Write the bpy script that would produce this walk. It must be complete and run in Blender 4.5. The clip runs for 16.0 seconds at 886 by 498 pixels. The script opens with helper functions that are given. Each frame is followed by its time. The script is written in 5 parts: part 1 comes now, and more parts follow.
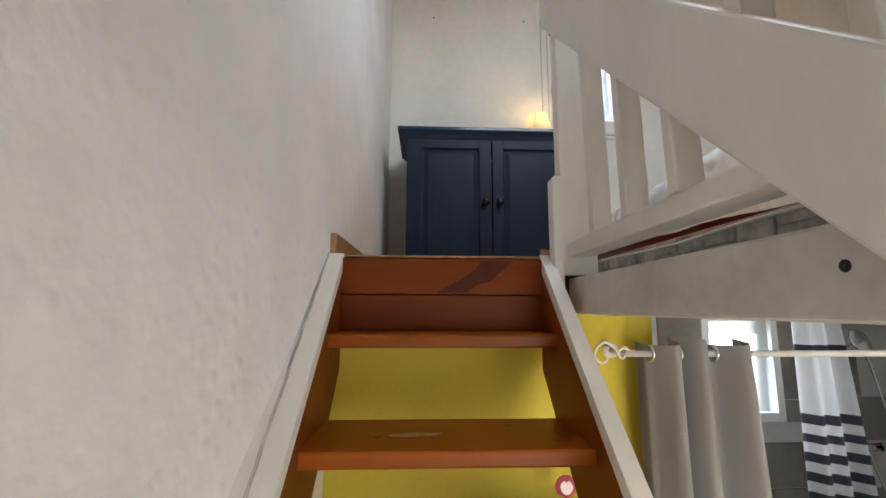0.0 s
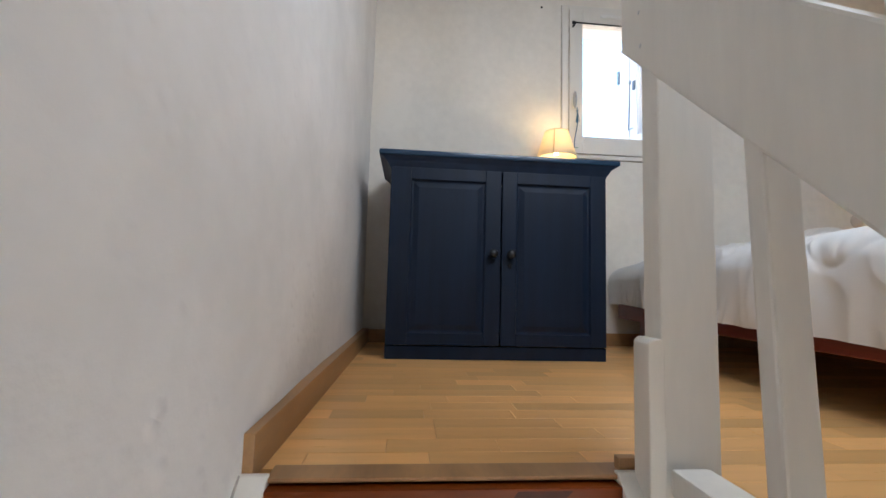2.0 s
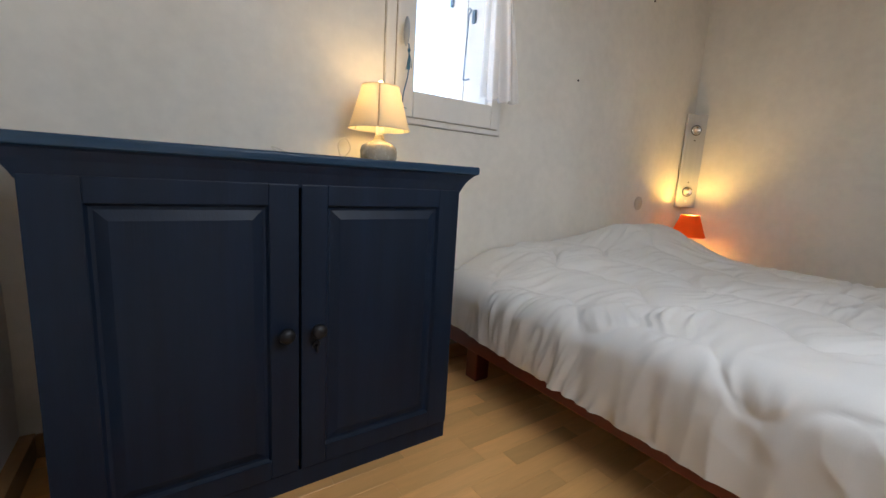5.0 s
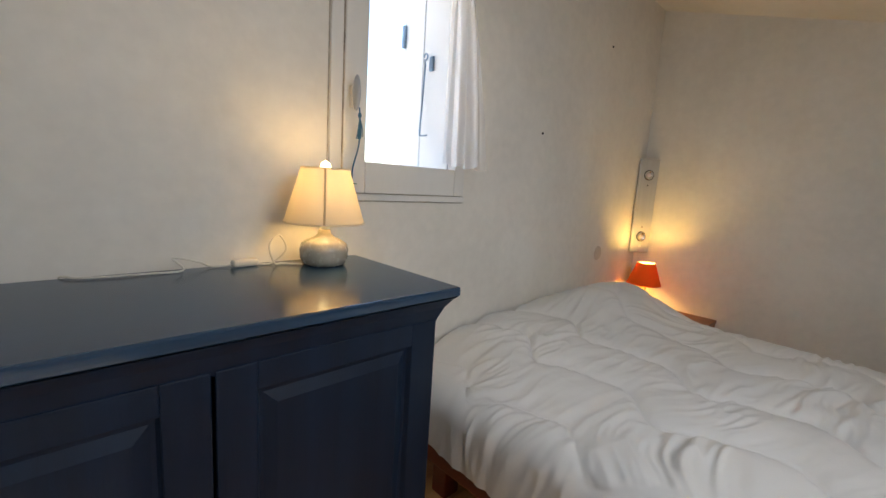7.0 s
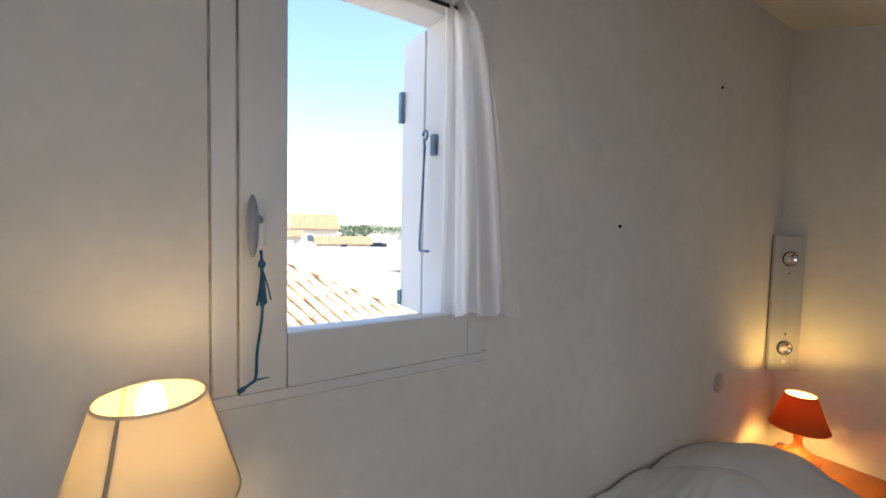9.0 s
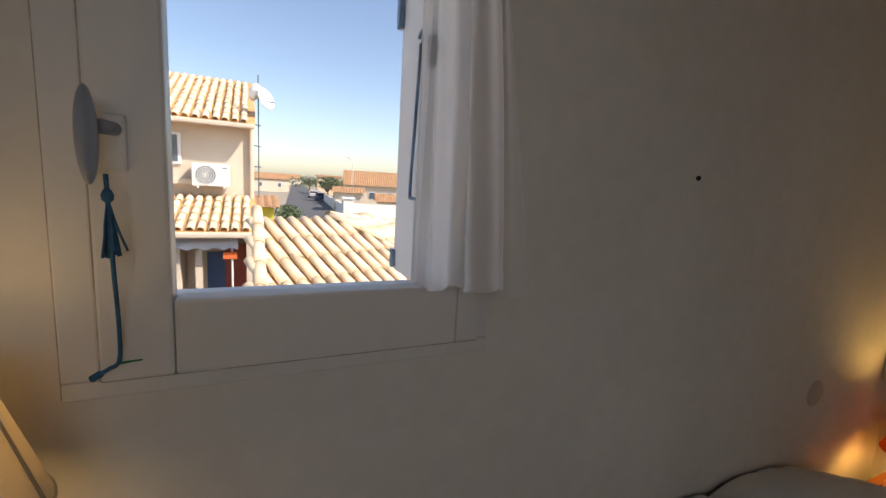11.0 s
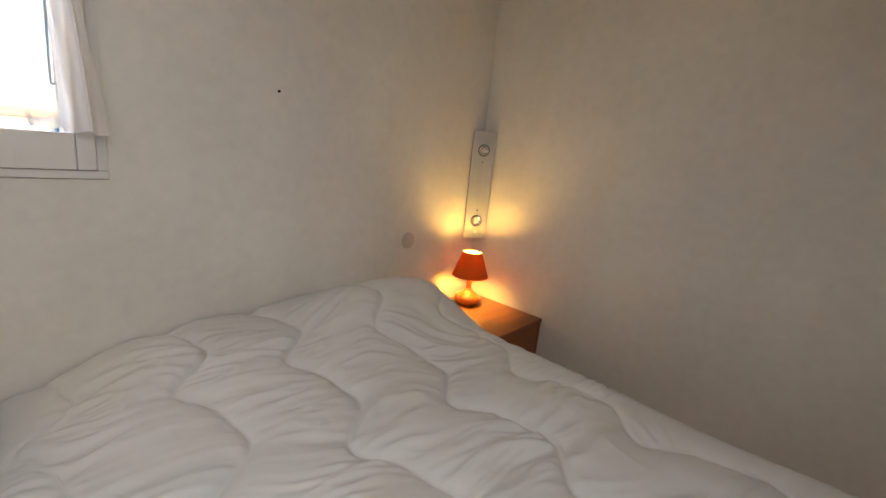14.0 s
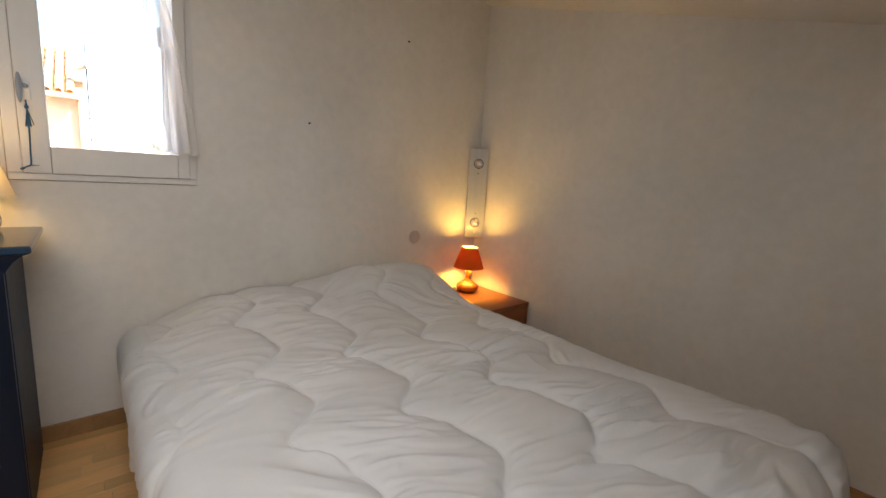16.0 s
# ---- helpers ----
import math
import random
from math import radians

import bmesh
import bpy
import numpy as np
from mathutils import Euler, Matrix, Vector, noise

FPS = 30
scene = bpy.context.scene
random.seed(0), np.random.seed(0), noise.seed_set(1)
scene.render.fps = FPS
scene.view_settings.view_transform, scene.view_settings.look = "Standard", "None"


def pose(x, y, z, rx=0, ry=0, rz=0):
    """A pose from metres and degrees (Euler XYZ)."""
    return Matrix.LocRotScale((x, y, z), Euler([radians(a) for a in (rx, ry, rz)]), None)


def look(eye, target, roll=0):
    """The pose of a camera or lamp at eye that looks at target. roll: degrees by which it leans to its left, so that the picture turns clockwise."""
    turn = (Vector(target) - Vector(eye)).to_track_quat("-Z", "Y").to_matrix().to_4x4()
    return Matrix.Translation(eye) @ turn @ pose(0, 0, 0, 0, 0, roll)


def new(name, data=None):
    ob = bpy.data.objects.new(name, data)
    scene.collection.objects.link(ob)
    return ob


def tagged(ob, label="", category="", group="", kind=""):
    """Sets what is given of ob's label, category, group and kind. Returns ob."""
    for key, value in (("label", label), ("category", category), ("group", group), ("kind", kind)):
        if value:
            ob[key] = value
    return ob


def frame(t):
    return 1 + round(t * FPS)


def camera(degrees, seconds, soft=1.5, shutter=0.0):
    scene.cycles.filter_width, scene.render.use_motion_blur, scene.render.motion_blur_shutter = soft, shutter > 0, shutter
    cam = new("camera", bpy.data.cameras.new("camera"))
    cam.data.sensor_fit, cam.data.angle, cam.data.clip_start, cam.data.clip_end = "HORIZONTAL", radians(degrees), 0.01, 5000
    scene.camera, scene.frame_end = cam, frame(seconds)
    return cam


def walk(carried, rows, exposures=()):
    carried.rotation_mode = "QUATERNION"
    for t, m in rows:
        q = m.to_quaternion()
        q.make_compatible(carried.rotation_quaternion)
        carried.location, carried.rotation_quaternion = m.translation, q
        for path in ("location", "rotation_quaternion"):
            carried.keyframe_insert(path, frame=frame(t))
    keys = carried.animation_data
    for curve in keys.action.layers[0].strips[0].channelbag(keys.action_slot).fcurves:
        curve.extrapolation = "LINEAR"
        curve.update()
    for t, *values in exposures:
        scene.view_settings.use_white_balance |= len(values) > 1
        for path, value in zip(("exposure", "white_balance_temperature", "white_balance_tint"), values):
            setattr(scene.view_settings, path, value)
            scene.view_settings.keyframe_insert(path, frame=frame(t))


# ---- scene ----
cam = camera(93.6, 16.0)
PATH = [
    (0, (0.286, 0.36, -0.145), (0.37, 2.338, 0.143), 0.2),
    (0.5, (0.261, 0.509, -0.017), (0.369, 2.486, 0.261), 0.4),
    (1, (0.244, 0.607, 0.083), (0.401, 2.584, 0.338), 1.0),
    (1.5, (0.254, 0.718, 0.197), (0.404, 2.7, 0.425), 1.4),
    (2, (0.259, 0.853, 0.314), (0.426, 2.839, 0.482), 1.6),
    (2.5, (0.243, 1.006, 0.414), (0.449, 2.991, 0.548), 1.8),
    (3, (0.258, 1.141, 0.521), (0.507, 3.125, 0.582), 2.0),
    (3.5, (0.288, 1.258, 0.632), (0.634, 3.227, 0.575), 2.3),
    (4, (0.283, 1.387, 0.704), (0.824, 3.306, 0.539), 2.6),
    (4.5, (0.312, 1.498, 0.778), (1.164, 3.287, 0.508), 2.9),
    (4.7, (0.343, 1.54, 0.801), (1.324, 3.256, 0.496), 3.1),
    (6.8, (0.436, 1.887, 1.1), (1.821, 3.293, 0.774), 3.6),
    (7, (0.485, 1.93, 1.117), (1.855, 3.354, 0.809), 3.6),
    (7.5, (0.625, 2.058, 1.248), (2.0, 3.49, 0.997), 3.3),
    (8, (0.727, 2.121, 1.360), (2.058, 3.600, 1.157), 2.9),
    (8.5, (0.877, 2.231, 1.357), (2.109, 3.802, 1.231), 2.1),
    (8.7, (0.956, 2.263, 1.369), (2.126, 3.882, 1.272), 1.5),
    (10.8, (1.293, 2.495, 1.36), (2.053, 4.33, 1.123), 3.2),
    (11, (1.315, 2.48, 1.333), (2.151, 4.272, 1.036), 3.4),
    (11.5, (1.379, 2.365, 1.286), (2.497, 3.953, 0.811), 3.9),
    (12, (1.379, 2.137, 1.252), (2.756, 3.476, 0.696), 5.4),
    (12.5, (1.432, 1.925, 1.262), (2.933, 3.124, 0.706), 6.0),
    (13, (1.5, 1.726, 1.273), (3.02, 2.909, 0.738), 6.2),
    (13.5, (1.507, 1.604, 1.259), (3.006, 2.833, 0.767), 6.2),
    (14, (1.456, 1.521, 1.215), (2.906, 2.825, 0.774), 5.7),
    (14.5, (1.404, 1.395, 1.176), (2.824, 2.751, 0.796), 5.1),
    (15, (1.414, 1.246, 1.139), (2.782, 2.666, 0.808), 4.3),
    (15.5, (1.412, 1.028, 1.121), (2.711, 2.52, 0.825), 3.5),
    (16, (1.315, 0.939, 1.135), (2.605, 2.432, 0.808), 3.4),
]
walk(cam, [(t, look(e, g, r)) for t, e, g, r in PATH],
     exposures=[(0.0, 2.95, 6200, 10), (1.5, 3.0, 5950, 10), (3.0, 2.85, 6300, 10), (4.5, 2.75, 6300, 10), (7.0, 2.55, 6500, 10),
                (8.0, 2.38, 6050, 12), (8.7, 2.08, 6000, 11), (10.8, 0.85, 6700, 15), (11.2, 0.8, 6900, 15), (12.0, 1.72, 7600, 17),
                (13.2, 2.5, 7100, 12), (14.5, 2.5, 6950, 14), (16.0, 2.45, 7050, 14)])

# ---- world, sun, large lights ----
SUN_ELEV, SUN_AZ = 45.0, 128.0   # degrees; azimuth clockwise from +y
world = bpy.data.worlds.new("sky")
scene.world = world
world.use_nodes = True
wn = world.node_tree.nodes
sky = wn.new("ShaderNodeTexSky")
sky.sky_type = "NISHITA"
sky.sun_disc = False
sky.sun_elevation, sky.sun_rotation = radians(SUN_ELEV), radians(SUN_AZ)
world.node_tree.links.new(sky.outputs[0], wn["Background"].inputs[0])
wn["Background"].inputs[1].default_value = 0.15


def lamp(name, kind, m, energy, color, **more):
    data = bpy.data.lights.new(name, kind)
    data.energy, data.color = energy, color
    for key, value in more.items():
        if key == "angle":
            data.angle = value
        if key == "soft":
            data.shadow_soft_size = value
        if key == "size":
            data.shape, data.size, data.size_y = "RECTANGLE", value[0], value[1]
    ob = new(name, data)
    ob.matrix_basis = m
    return ob


az, el = radians(SUN_AZ), radians(SUN_ELEV)
sun_dir = Vector((math.sin(az) * math.cos(el), math.cos(az) * math.cos(el), math.sin(el)))
lamp("sun", "SUN", look(sun_dir * 40, (0, 0, 0)), 5.0, (1.0, 0.93, 0.82), angle=radians(0.5))
SKX, SKY, SKZ = 1.10, 1.15, 1.755   # added roof opening over the landing, out of view
# sky light through the bathroom window; roof and rear lamps fill from added openings
lamp("added_roof_fill", "AREA", look((SKX, SKY, SKZ - 0.02), (SKX + 0.05, SKY + 0.95, SKZ - 1.0)), 2.3, (0.88, 0.935, 1.0), size=(0.9, 0.62))
lamp("bathroom_skylight", "AREA", look((2.33, 3.2, -0.55), (2.0, 0.0, -1.2)), 1.15, (0.85, 0.92, 1.0), size=(0.4, 0.5))
# fill lamp in an added rear opening, brightens the stair from behind
lamp("rear_opening_fill", "AREA", look((1.6, -1.56, -1.3), (1.2, 2.0, -1.0)), 1.5, (0.92, 0.96, 1.0), size=(1.5, 1.9))
lamp("cream_lamp_bulb", "POINT", pose(1.028, 2.962, 1.098), 0.09, (1.0, 0.60, 0.24), soft=0.025)
lamp("orange_lamp_bulb", "POINT", pose(3.275, 2.93, 0.653), 1.15, (1.0, 0.60, 0.13), soft=0.02)


# ---- materials ----
def material(name, color, rough=0.6, vary=0.08, scale=6.0, fine=60.0, bump=0.15, metal=0.0, tint=None, rand=0.0, stretch=None,
             dist=0.002, transmission=0.0, emit=None, coat=0.0, streak=0.0, lumps=0.0):
    m = bpy.data.materials.new(name)
    m.use_nodes = True
    n, l = m.node_tree.nodes, m.node_tree.links
    p = n["Principled BSDF"]
    p.inputs["Roughness"].default_value, p.inputs["Metallic"].default_value = rough, metal
    p.inputs["Transmission Weight"].default_value = transmission
    p.inputs["Coat Weight"].default_value = coat
    tc = n.new("ShaderNodeTexCoord")
    mp = n.new("ShaderNodeMapping")
    l.new(tc.outputs["Object"], mp.inputs[0])
    if stretch:
        mp.inputs["Scale"].default_value = stretch
    big, small = n.new("ShaderNodeTexNoise"), n.new("ShaderNodeTexNoise")
    for tex, s, d in ((big, scale, 4.0), (small, fine, 6.0)):
        tex.inputs["Scale"].default_value, tex.inputs["Detail"].default_value = s, d
        l.new(mp.outputs[0], tex.inputs["Vector"])
    mix = n.new("ShaderNodeMath")
    mix.operation = "MULTIPLY_ADD"
    mix.inputs[1].default_value = 0.35
    l.new(small.outputs[0], mix.inputs[0])
    l.new(big.outputs[0], mix.inputs[2])
    ramp = n.new("ShaderNodeValToRGB")
    c = Vector(color)
    dark = Vector(tint) if tint else c * (1 - 2.2 * vary)
    light = c * (1 + vary)
    ramp.color_ramp.elements[0].position, ramp.color_ramp.elements[1].position = 0.42, 0.85
    ramp.color_ramp.elements[0].color = (*[min(v, 1) for v in dark], 1)
    ramp.color_ramp.elements[1].color = (*[min(v, 1) for v in light], 1)
    l.new(mix.outputs[0], ramp.inputs[0])
    out = ramp.outputs[0]
    if streak:
        # long faint upright stains
        sm, sn, sr, mul = n.new("ShaderNodeMapping"), n.new("ShaderNodeTexNoise"), n.new("ShaderNodeValToRGB"), n.new("ShaderNodeMix")
        sm.inputs["Scale"].default_value = (2.2, 2.2, 0.30)
        sn.inputs["Scale"].default_value, sn.inputs["Detail"].default_value = 1.6, 3.0
        l.new(tc.outputs["Object"], sm.inputs[0])
        l.new(sm.outputs[0], sn.inputs["Vector"])
        sr.color_ramp.elements[0].position, sr.color_ramp.elements[1].position = 0.46, 0.66
        sr.color_ramp.elements[0].color = (1, 1, 1, 1)
        sr.color_ramp.elements[1].color = (1 - streak, 1 - 1.15 * streak, 1 - 1.5 * streak, 1)
        l.new(sn.outputs[0], sr.inputs[0])
        mul.data_type, mul.blend_type = "RGBA", "MULTIPLY"
        mul.inputs["Factor"].default_value = 1.0
        l.new(out, mul.inputs["A"])
        l.new(sr.outputs[0], mul.inputs["B"])
        out = mul.outputs["Result"]
    if rand:
        info, hsv = n.new("ShaderNodeObjectInfo"), n.new("ShaderNodeHueSaturation")
        mr = n.new("ShaderNodeMapRange")
        mr.inputs["To Min"].default_value, mr.inputs["To Max"].default_value = 1 - rand, 1 + rand
        l.new(info.outputs["Random"], mr.inputs["Value"])
        l.new(mr.outputs[0], hsv.inputs["Value"])
        l.new(out, hsv.inputs["Color"])
        out = hsv.outputs[0]
    l.new(out, p.inputs["Base Color"])
    if bump:
        b = n.new("ShaderNodeBump")
        b.inputs["Strength"].default_value, b.inputs["Distance"].default_value = bump, dist
        height = mix.outputs[0]
        if lumps:
            # scattered trowel pimples
            vo, cut, mask, both, add = n.new("ShaderNodeTexVoronoi"), n.new("ShaderNodeMapRange"), n.new("ShaderNodeMapRange"), n.new("ShaderNodeMath"), n.new("ShaderNodeMath")
            vo.inputs["Scale"].default_value = 24.0
            l.new(mp.outputs[0], vo.inputs["Vector"])
            cut.interpolation_type = "SMOOTHSTEP"
            cut.inputs["From Min"].default_value, cut.inputs["From Max"].default_value = 0.42, 0.05
            l.new(vo.outputs["Distance"], cut.inputs["Value"])
            mask.inputs["From Min"].default_value, mask.inputs["From Max"].default_value = 0.30, 0.60
            l.new(big.outputs[0], mask.inputs["Value"])
            both.operation, add.operation = "MULTIPLY", "MULTIPLY_ADD"
            l.new(cut.outputs[0], both.inputs[0])
            l.new(mask.outputs[0], both.inputs[1])
            l.new(both.outputs[0], add.inputs[0])
            add.inputs[1].default_value = lumps
            l.new(height, add.inputs[2])
            height = add.outputs[0]
        l.new(height, b.inputs["Height"])
        l.new(b.outputs[0], p.inputs["Normal"])
        mr = n.new("ShaderNodeMapRange")
        mr.inputs["To Min"].default_value, mr.inputs["To Max"].default_value = max(rough - 0.08, 0.02), min(rough + 0.1, 1)
        l.new(small.outputs[0], mr.inputs["Value"])
        l.new(mr.outputs[0], p.inputs["Roughness"])
    if emit:
        p.inputs["Emission Color"].default_value, p.inputs["Emission Strength"].default_value = (*emit[:3], 1), emit[3]
    return m


def cloth_glow(name, color, trans, rough=0.9, fine=500.0, clear=0.0):
    """Thin cloth that lets light through."""
    m = bpy.data.materials.new(name)
    m.use_nodes = True
    n, l = m.node_tree.nodes, m.node_tree.links
    p, tr, mx = n["Principled BSDF"], n.new("ShaderNodeBsdfTranslucent"), n.new("ShaderNodeMixShader")
    tc, wv = n.new("ShaderNodeTexCoord"), n.new("ShaderNodeTexNoise")
    wv.inputs["Scale"].default_value = fine
    l.new(tc.outputs["Object"], wv.inputs["Vector"])
    b = n.new("ShaderNodeBump")
    b.inputs["Strength"].default_value, b.inputs["Distance"].default_value = 0.2, 0.001
    l.new(wv.outputs[0], b.inputs["Height"])
    l.new(b.outputs[0], p.inputs["Normal"])
    p.inputs["Base Color"].default_value, p.inputs["Roughness"].default_value = (*color, 1), rough
    tr.inputs["Color"].default_value = (*color, 1)
    mx.inputs[0].default_value = trans
    l.new(p.outputs[0], mx.inputs[1])
    l.new(tr.outputs[0], mx.inputs[2])
    out = mx
    if clear:
        tp, out = n.new("ShaderNodeBsdfTransparent"), n.new("ShaderNodeMixShader")
        out.inputs[0].default_value = clear
        l.new(mx.outputs[0], out.inputs[1])
        l.new(tp.outputs[0], out.inputs[2])
    l.new(out.outputs[0], n["Material Output"].inputs[0])
    return m


PLASTER = material("plaster", (0.80, 0.77, 0.715), 0.85, 0.06, 1.1, 26.0, 0.4, dist=0.006, streak=0.035)
PLASTER_ROUGH = material("rough_plaster", (0.79, 0.775, 0.76), 0.85, 0.04, 3.5, 16.0, 0.7, dist=0.016, lumps=0.19)
CEILING = material("ceiling_paint", (0.80, 0.77, 0.71), 0.9, 0.03, 2.0, 40.0, 0.4)
YELLOW = material("yellow_wall_paint", (0.66, 0.53, 0.05), 0.75, 0.06, 2.0, 60.0, 0.3)
WHITE_WOOD = material("white_painted_wood", (0.74, 0.72, 0.67), 0.42, 0.04, 5.0, 70.0, 0.25, stretch=(1, 1, 0.2))
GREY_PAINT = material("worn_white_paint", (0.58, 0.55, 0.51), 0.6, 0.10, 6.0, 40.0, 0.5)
RAW_EDGE = material("rough_slab_edge", (0.46, 0.43, 0.40), 0.9, 0.25, 14.0, 60.0, 0.9, dist=0.006)
RISER_MARK = material("dark_riser_mark", (0.065, 0.013, 0.004), 0.42, 0.2, 12.0, 40.0, 0.1)
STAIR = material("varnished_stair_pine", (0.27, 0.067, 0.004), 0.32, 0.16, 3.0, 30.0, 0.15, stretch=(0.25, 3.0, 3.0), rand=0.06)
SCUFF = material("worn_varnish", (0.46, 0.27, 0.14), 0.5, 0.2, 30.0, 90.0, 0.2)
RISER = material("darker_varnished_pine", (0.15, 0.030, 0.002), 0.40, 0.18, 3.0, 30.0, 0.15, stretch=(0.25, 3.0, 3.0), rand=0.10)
STRINGER = material("varnished_stringer", (0.19, 0.038, 0.004), 0.38, 0.16, 3.0, 30.0, 0.15, stretch=(3, 0.5, 0.5))
OAK = material("laminate_strip", (0.80, 0.45, 0.17), 0.30, 0.06, 5.0, 45.0, 0.05, stretch=(0.35, 5.0, 1.0), rand=0.18)
SKIRT = material("oak_skirting", (0.40, 0.225, 0.10), 0.4, 0.14, 4.0, 40.0, 0.1, stretch=(3, 0.6, 3))
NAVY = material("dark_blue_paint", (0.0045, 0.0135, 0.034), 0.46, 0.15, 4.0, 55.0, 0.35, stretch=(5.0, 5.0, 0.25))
# the cabinet's navy made lighter: light on its top is put into the colour
NAVY_LIT_TOP = material("dark_blue_paint_lit_top", (0.020, 0.052, 0.100), 0.17, 0.08, 4.0, 55.0, 0.02, stretch=(0.25, 5.0, 5.0))
for mt in (STAIR, RISER, STRINGER, RISER_MARK):
    mt.node_tree.nodes["Principled BSDF"].inputs["Specular IOR Level"].default_value = 0.2
NAVY.node_tree.nodes["Principled BSDF"].inputs["Specular IOR Level"].default_value = 0.28
KNOB = material("blackened_metal", (0.025, 0.027, 0.032), 0.4, 0.1, 20.0, 200.0, 0.1, metal=0.6)
MAHOGANY = material("red_brown_bed_wood", (0.15, 0.024, 0.012), 0.35, 0.2, 4.0, 50.0, 0.15, stretch=(3, 0.4, 3))
LINEN = material("white_cotton", (0.74, 0.74, 0.735), 0.9, 0.02, 3.0, 240.0, 0.25, dist=0.001)
MATTRESS = material("mattress_ticking", (0.68, 0.67, 0.65), 0.9, 0.04, 8.0, 200.0, 0.2)
PINE = material("orange_pine", (0.30, 0.095, 0.020), 0.35, 0.18, 4.0, 40.0, 0.15, stretch=(0.5, 4, 4))
SHADE = cloth_glow("cream_lamp_shade", (0.90, 0.82, 0.66), 0.38)
SHADE_RIB = cloth_glow("shade_seam", (0.66, 0.54, 0.36), 0.3)
ORANGE_SHADE = cloth_glow("orange_lamp_shade_cloth", (0.95, 0.20, 0.018), 0.26)
LINER = cloth_glow("shade_lining", (0.86, 0.72, 0.50), 0.05)
ORANGE_BASE = material("orange_glazed_ceramic", (0.62, 0.17, 0.02), 0.25, 0.1, 8.0, 60.0, 0.05, coat=0.4)
CERAMIC = material("grey_cream_glaze", (0.38, 0.35, 0.29), 0.25, 0.14, 9.0, 70.0, 0.1, coat=0.3)
BULB = material("lit_bulb", (1.0, 0.9, 0.7), 0.4, 0.0, bump=0, emit=(1.0, 0.70, 0.30, 3.0))
PVC = material("white_plastic", (0.78, 0.78, 0.76), 0.35, 0.02, 6.0, 90.0, 0.05)
PANEL = material("brushed_pale_metal", (0.56, 0.57, 0.58), 0.38, 0.03, 9.0, 120.0, 0.05, metal=0.1, stretch=(6, 6, 0.4))
CHROME = material("chrome", (0.75, 0.75, 0.75), 0.12, 0.03, 9.0, 100.0, 0.02, metal=1.0)
DARK = material("dark_hole", (0.02, 0.02, 0.02), 0.7, 0.1)
SHEER = cloth_glow("sheer_white_curtain", (0.96, 0.965, 0.97), 0.88, clear=0.45)
CABLE = material("white_cable", (0.64, 0.61, 0.54), 0.45, 0.03)
STRING = material("blue_cotton_string", (0.035, 0.13, 0.24), 0.9, 0.2, 60.0, 400.0, 0.5)
GREEN = material("green_string_end", (0.03, 0.24, 0.12), 0.9, 0.1)
# dark iron lightened towards blue: window glare is put into its colour
HOOK = material("iron_glare_tint", (0.20, 0.30, 0.42), 0.5, 0.2, 20.0, 120.0, 0.2)
WINDOW_PAINT = material("window_paint", (0.76, 0.745, 0.71), 0.4, 0.03, 5.0, 60.0, 0.2, stretch=(1, 1, 0.3))
GAP = material("dark_joint", (0.48, 0.43, 0.37), 0.95, 0.25, 20.0, 90.0, 0.3)
# pale plastic greyed down: the lever's backlit shade is put into its colour
LEVER = material("backlit_lever_plastic", (0.34, 0.37, 0.42), 0.35, 0.04, 9.0, 60.0, 0.05)
REVEAL = material("window_reveal_paint", (0.88, 0.88, 0.87), 0.6, 0.03, 6.0, 50.0, 0.3)
TAUPE = cloth_glow("taupe_curtain_cloth", (0.29, 0.285, 0.275), 0.12)
SHOWER_WHITE = cloth_glow("white_shower_cloth", (0.66, 0.65, 0.64), 0.25)
SHOWER_NAVY = cloth_glow("navy_shower_stripe", (0.06, 0.062, 0.08), 0.15)
TILE = material("brown_grey_tile", (0.24, 0.205, 0.18), 0.3, 0.10, 3.0, 30.0, 0.1, rand=0.10)
GROUT = material("pale_grout", (0.55, 0.52, 0.48), 0.85, 0.05)
PLATE = material("beige_plate_paint", (0.60, 0.55, 0.48), 0.6, 0.05)
PINK = material("pink_enamel", (0.55, 0.08, 0.12), 0.35, 0.05)
PALE = material("pale_enamel", (0.80, 0.68, 0.66), 0.4, 0.04)
DARK_WOOD = material("dark_shelf_wood", (0.05, 0.035, 0.025), 0.45, 0.15, 4.0, 50.0, 0.15)
LOWER_FLOOR = material("lower_floor_tile", (0.45, 0.38, 0.31), 0.4, 0.08, 3.0, 30.0, 0.1)
ROOF_TILE = material("terracotta_roof_tile", (0.74, 0.58, 0.39), 0.85, 0.10, 6.0, 50.0, 0.3, rand=0.14)
HOUSE_ROOF = material("tan_house_roof", (0.36, 0.20, 0.10), 0.9, 0.15, 2.0, 20.0, 0.3)
ROOF_PAN = material("terracotta_pan_tile", (0.58, 0.33, 0.14), 0.9, 0.2, 6.0, 50.0, 0.3)
RENDER_WALL = material("cream_house_render", (0.62, 0.53, 0.42), 0.9, 0.06, 1.5, 30.0, 0.3)
ASPHALT = material("asphalt", (0.085, 0.085, 0.09), 0.9, 0.12, 1.0, 60.0, 0.3)
GROUND = material("dry_ground", (0.30, 0.26, 0.20), 0.95, 0.15, 0.3, 20.0, 0.3)
CAR_PAINT = material("car_paint", (0.55, 0.56, 0.57), 0.25, 0.03, bump=0)
CAR_DARK = material("dark_car_paint", (0.03, 0.05, 0.09), 0.25, 0.03, bump=0)
CAR_GLASS = material("car_glass", (0.02, 0.025, 0.03), 0.08, 0.02, bump=0)
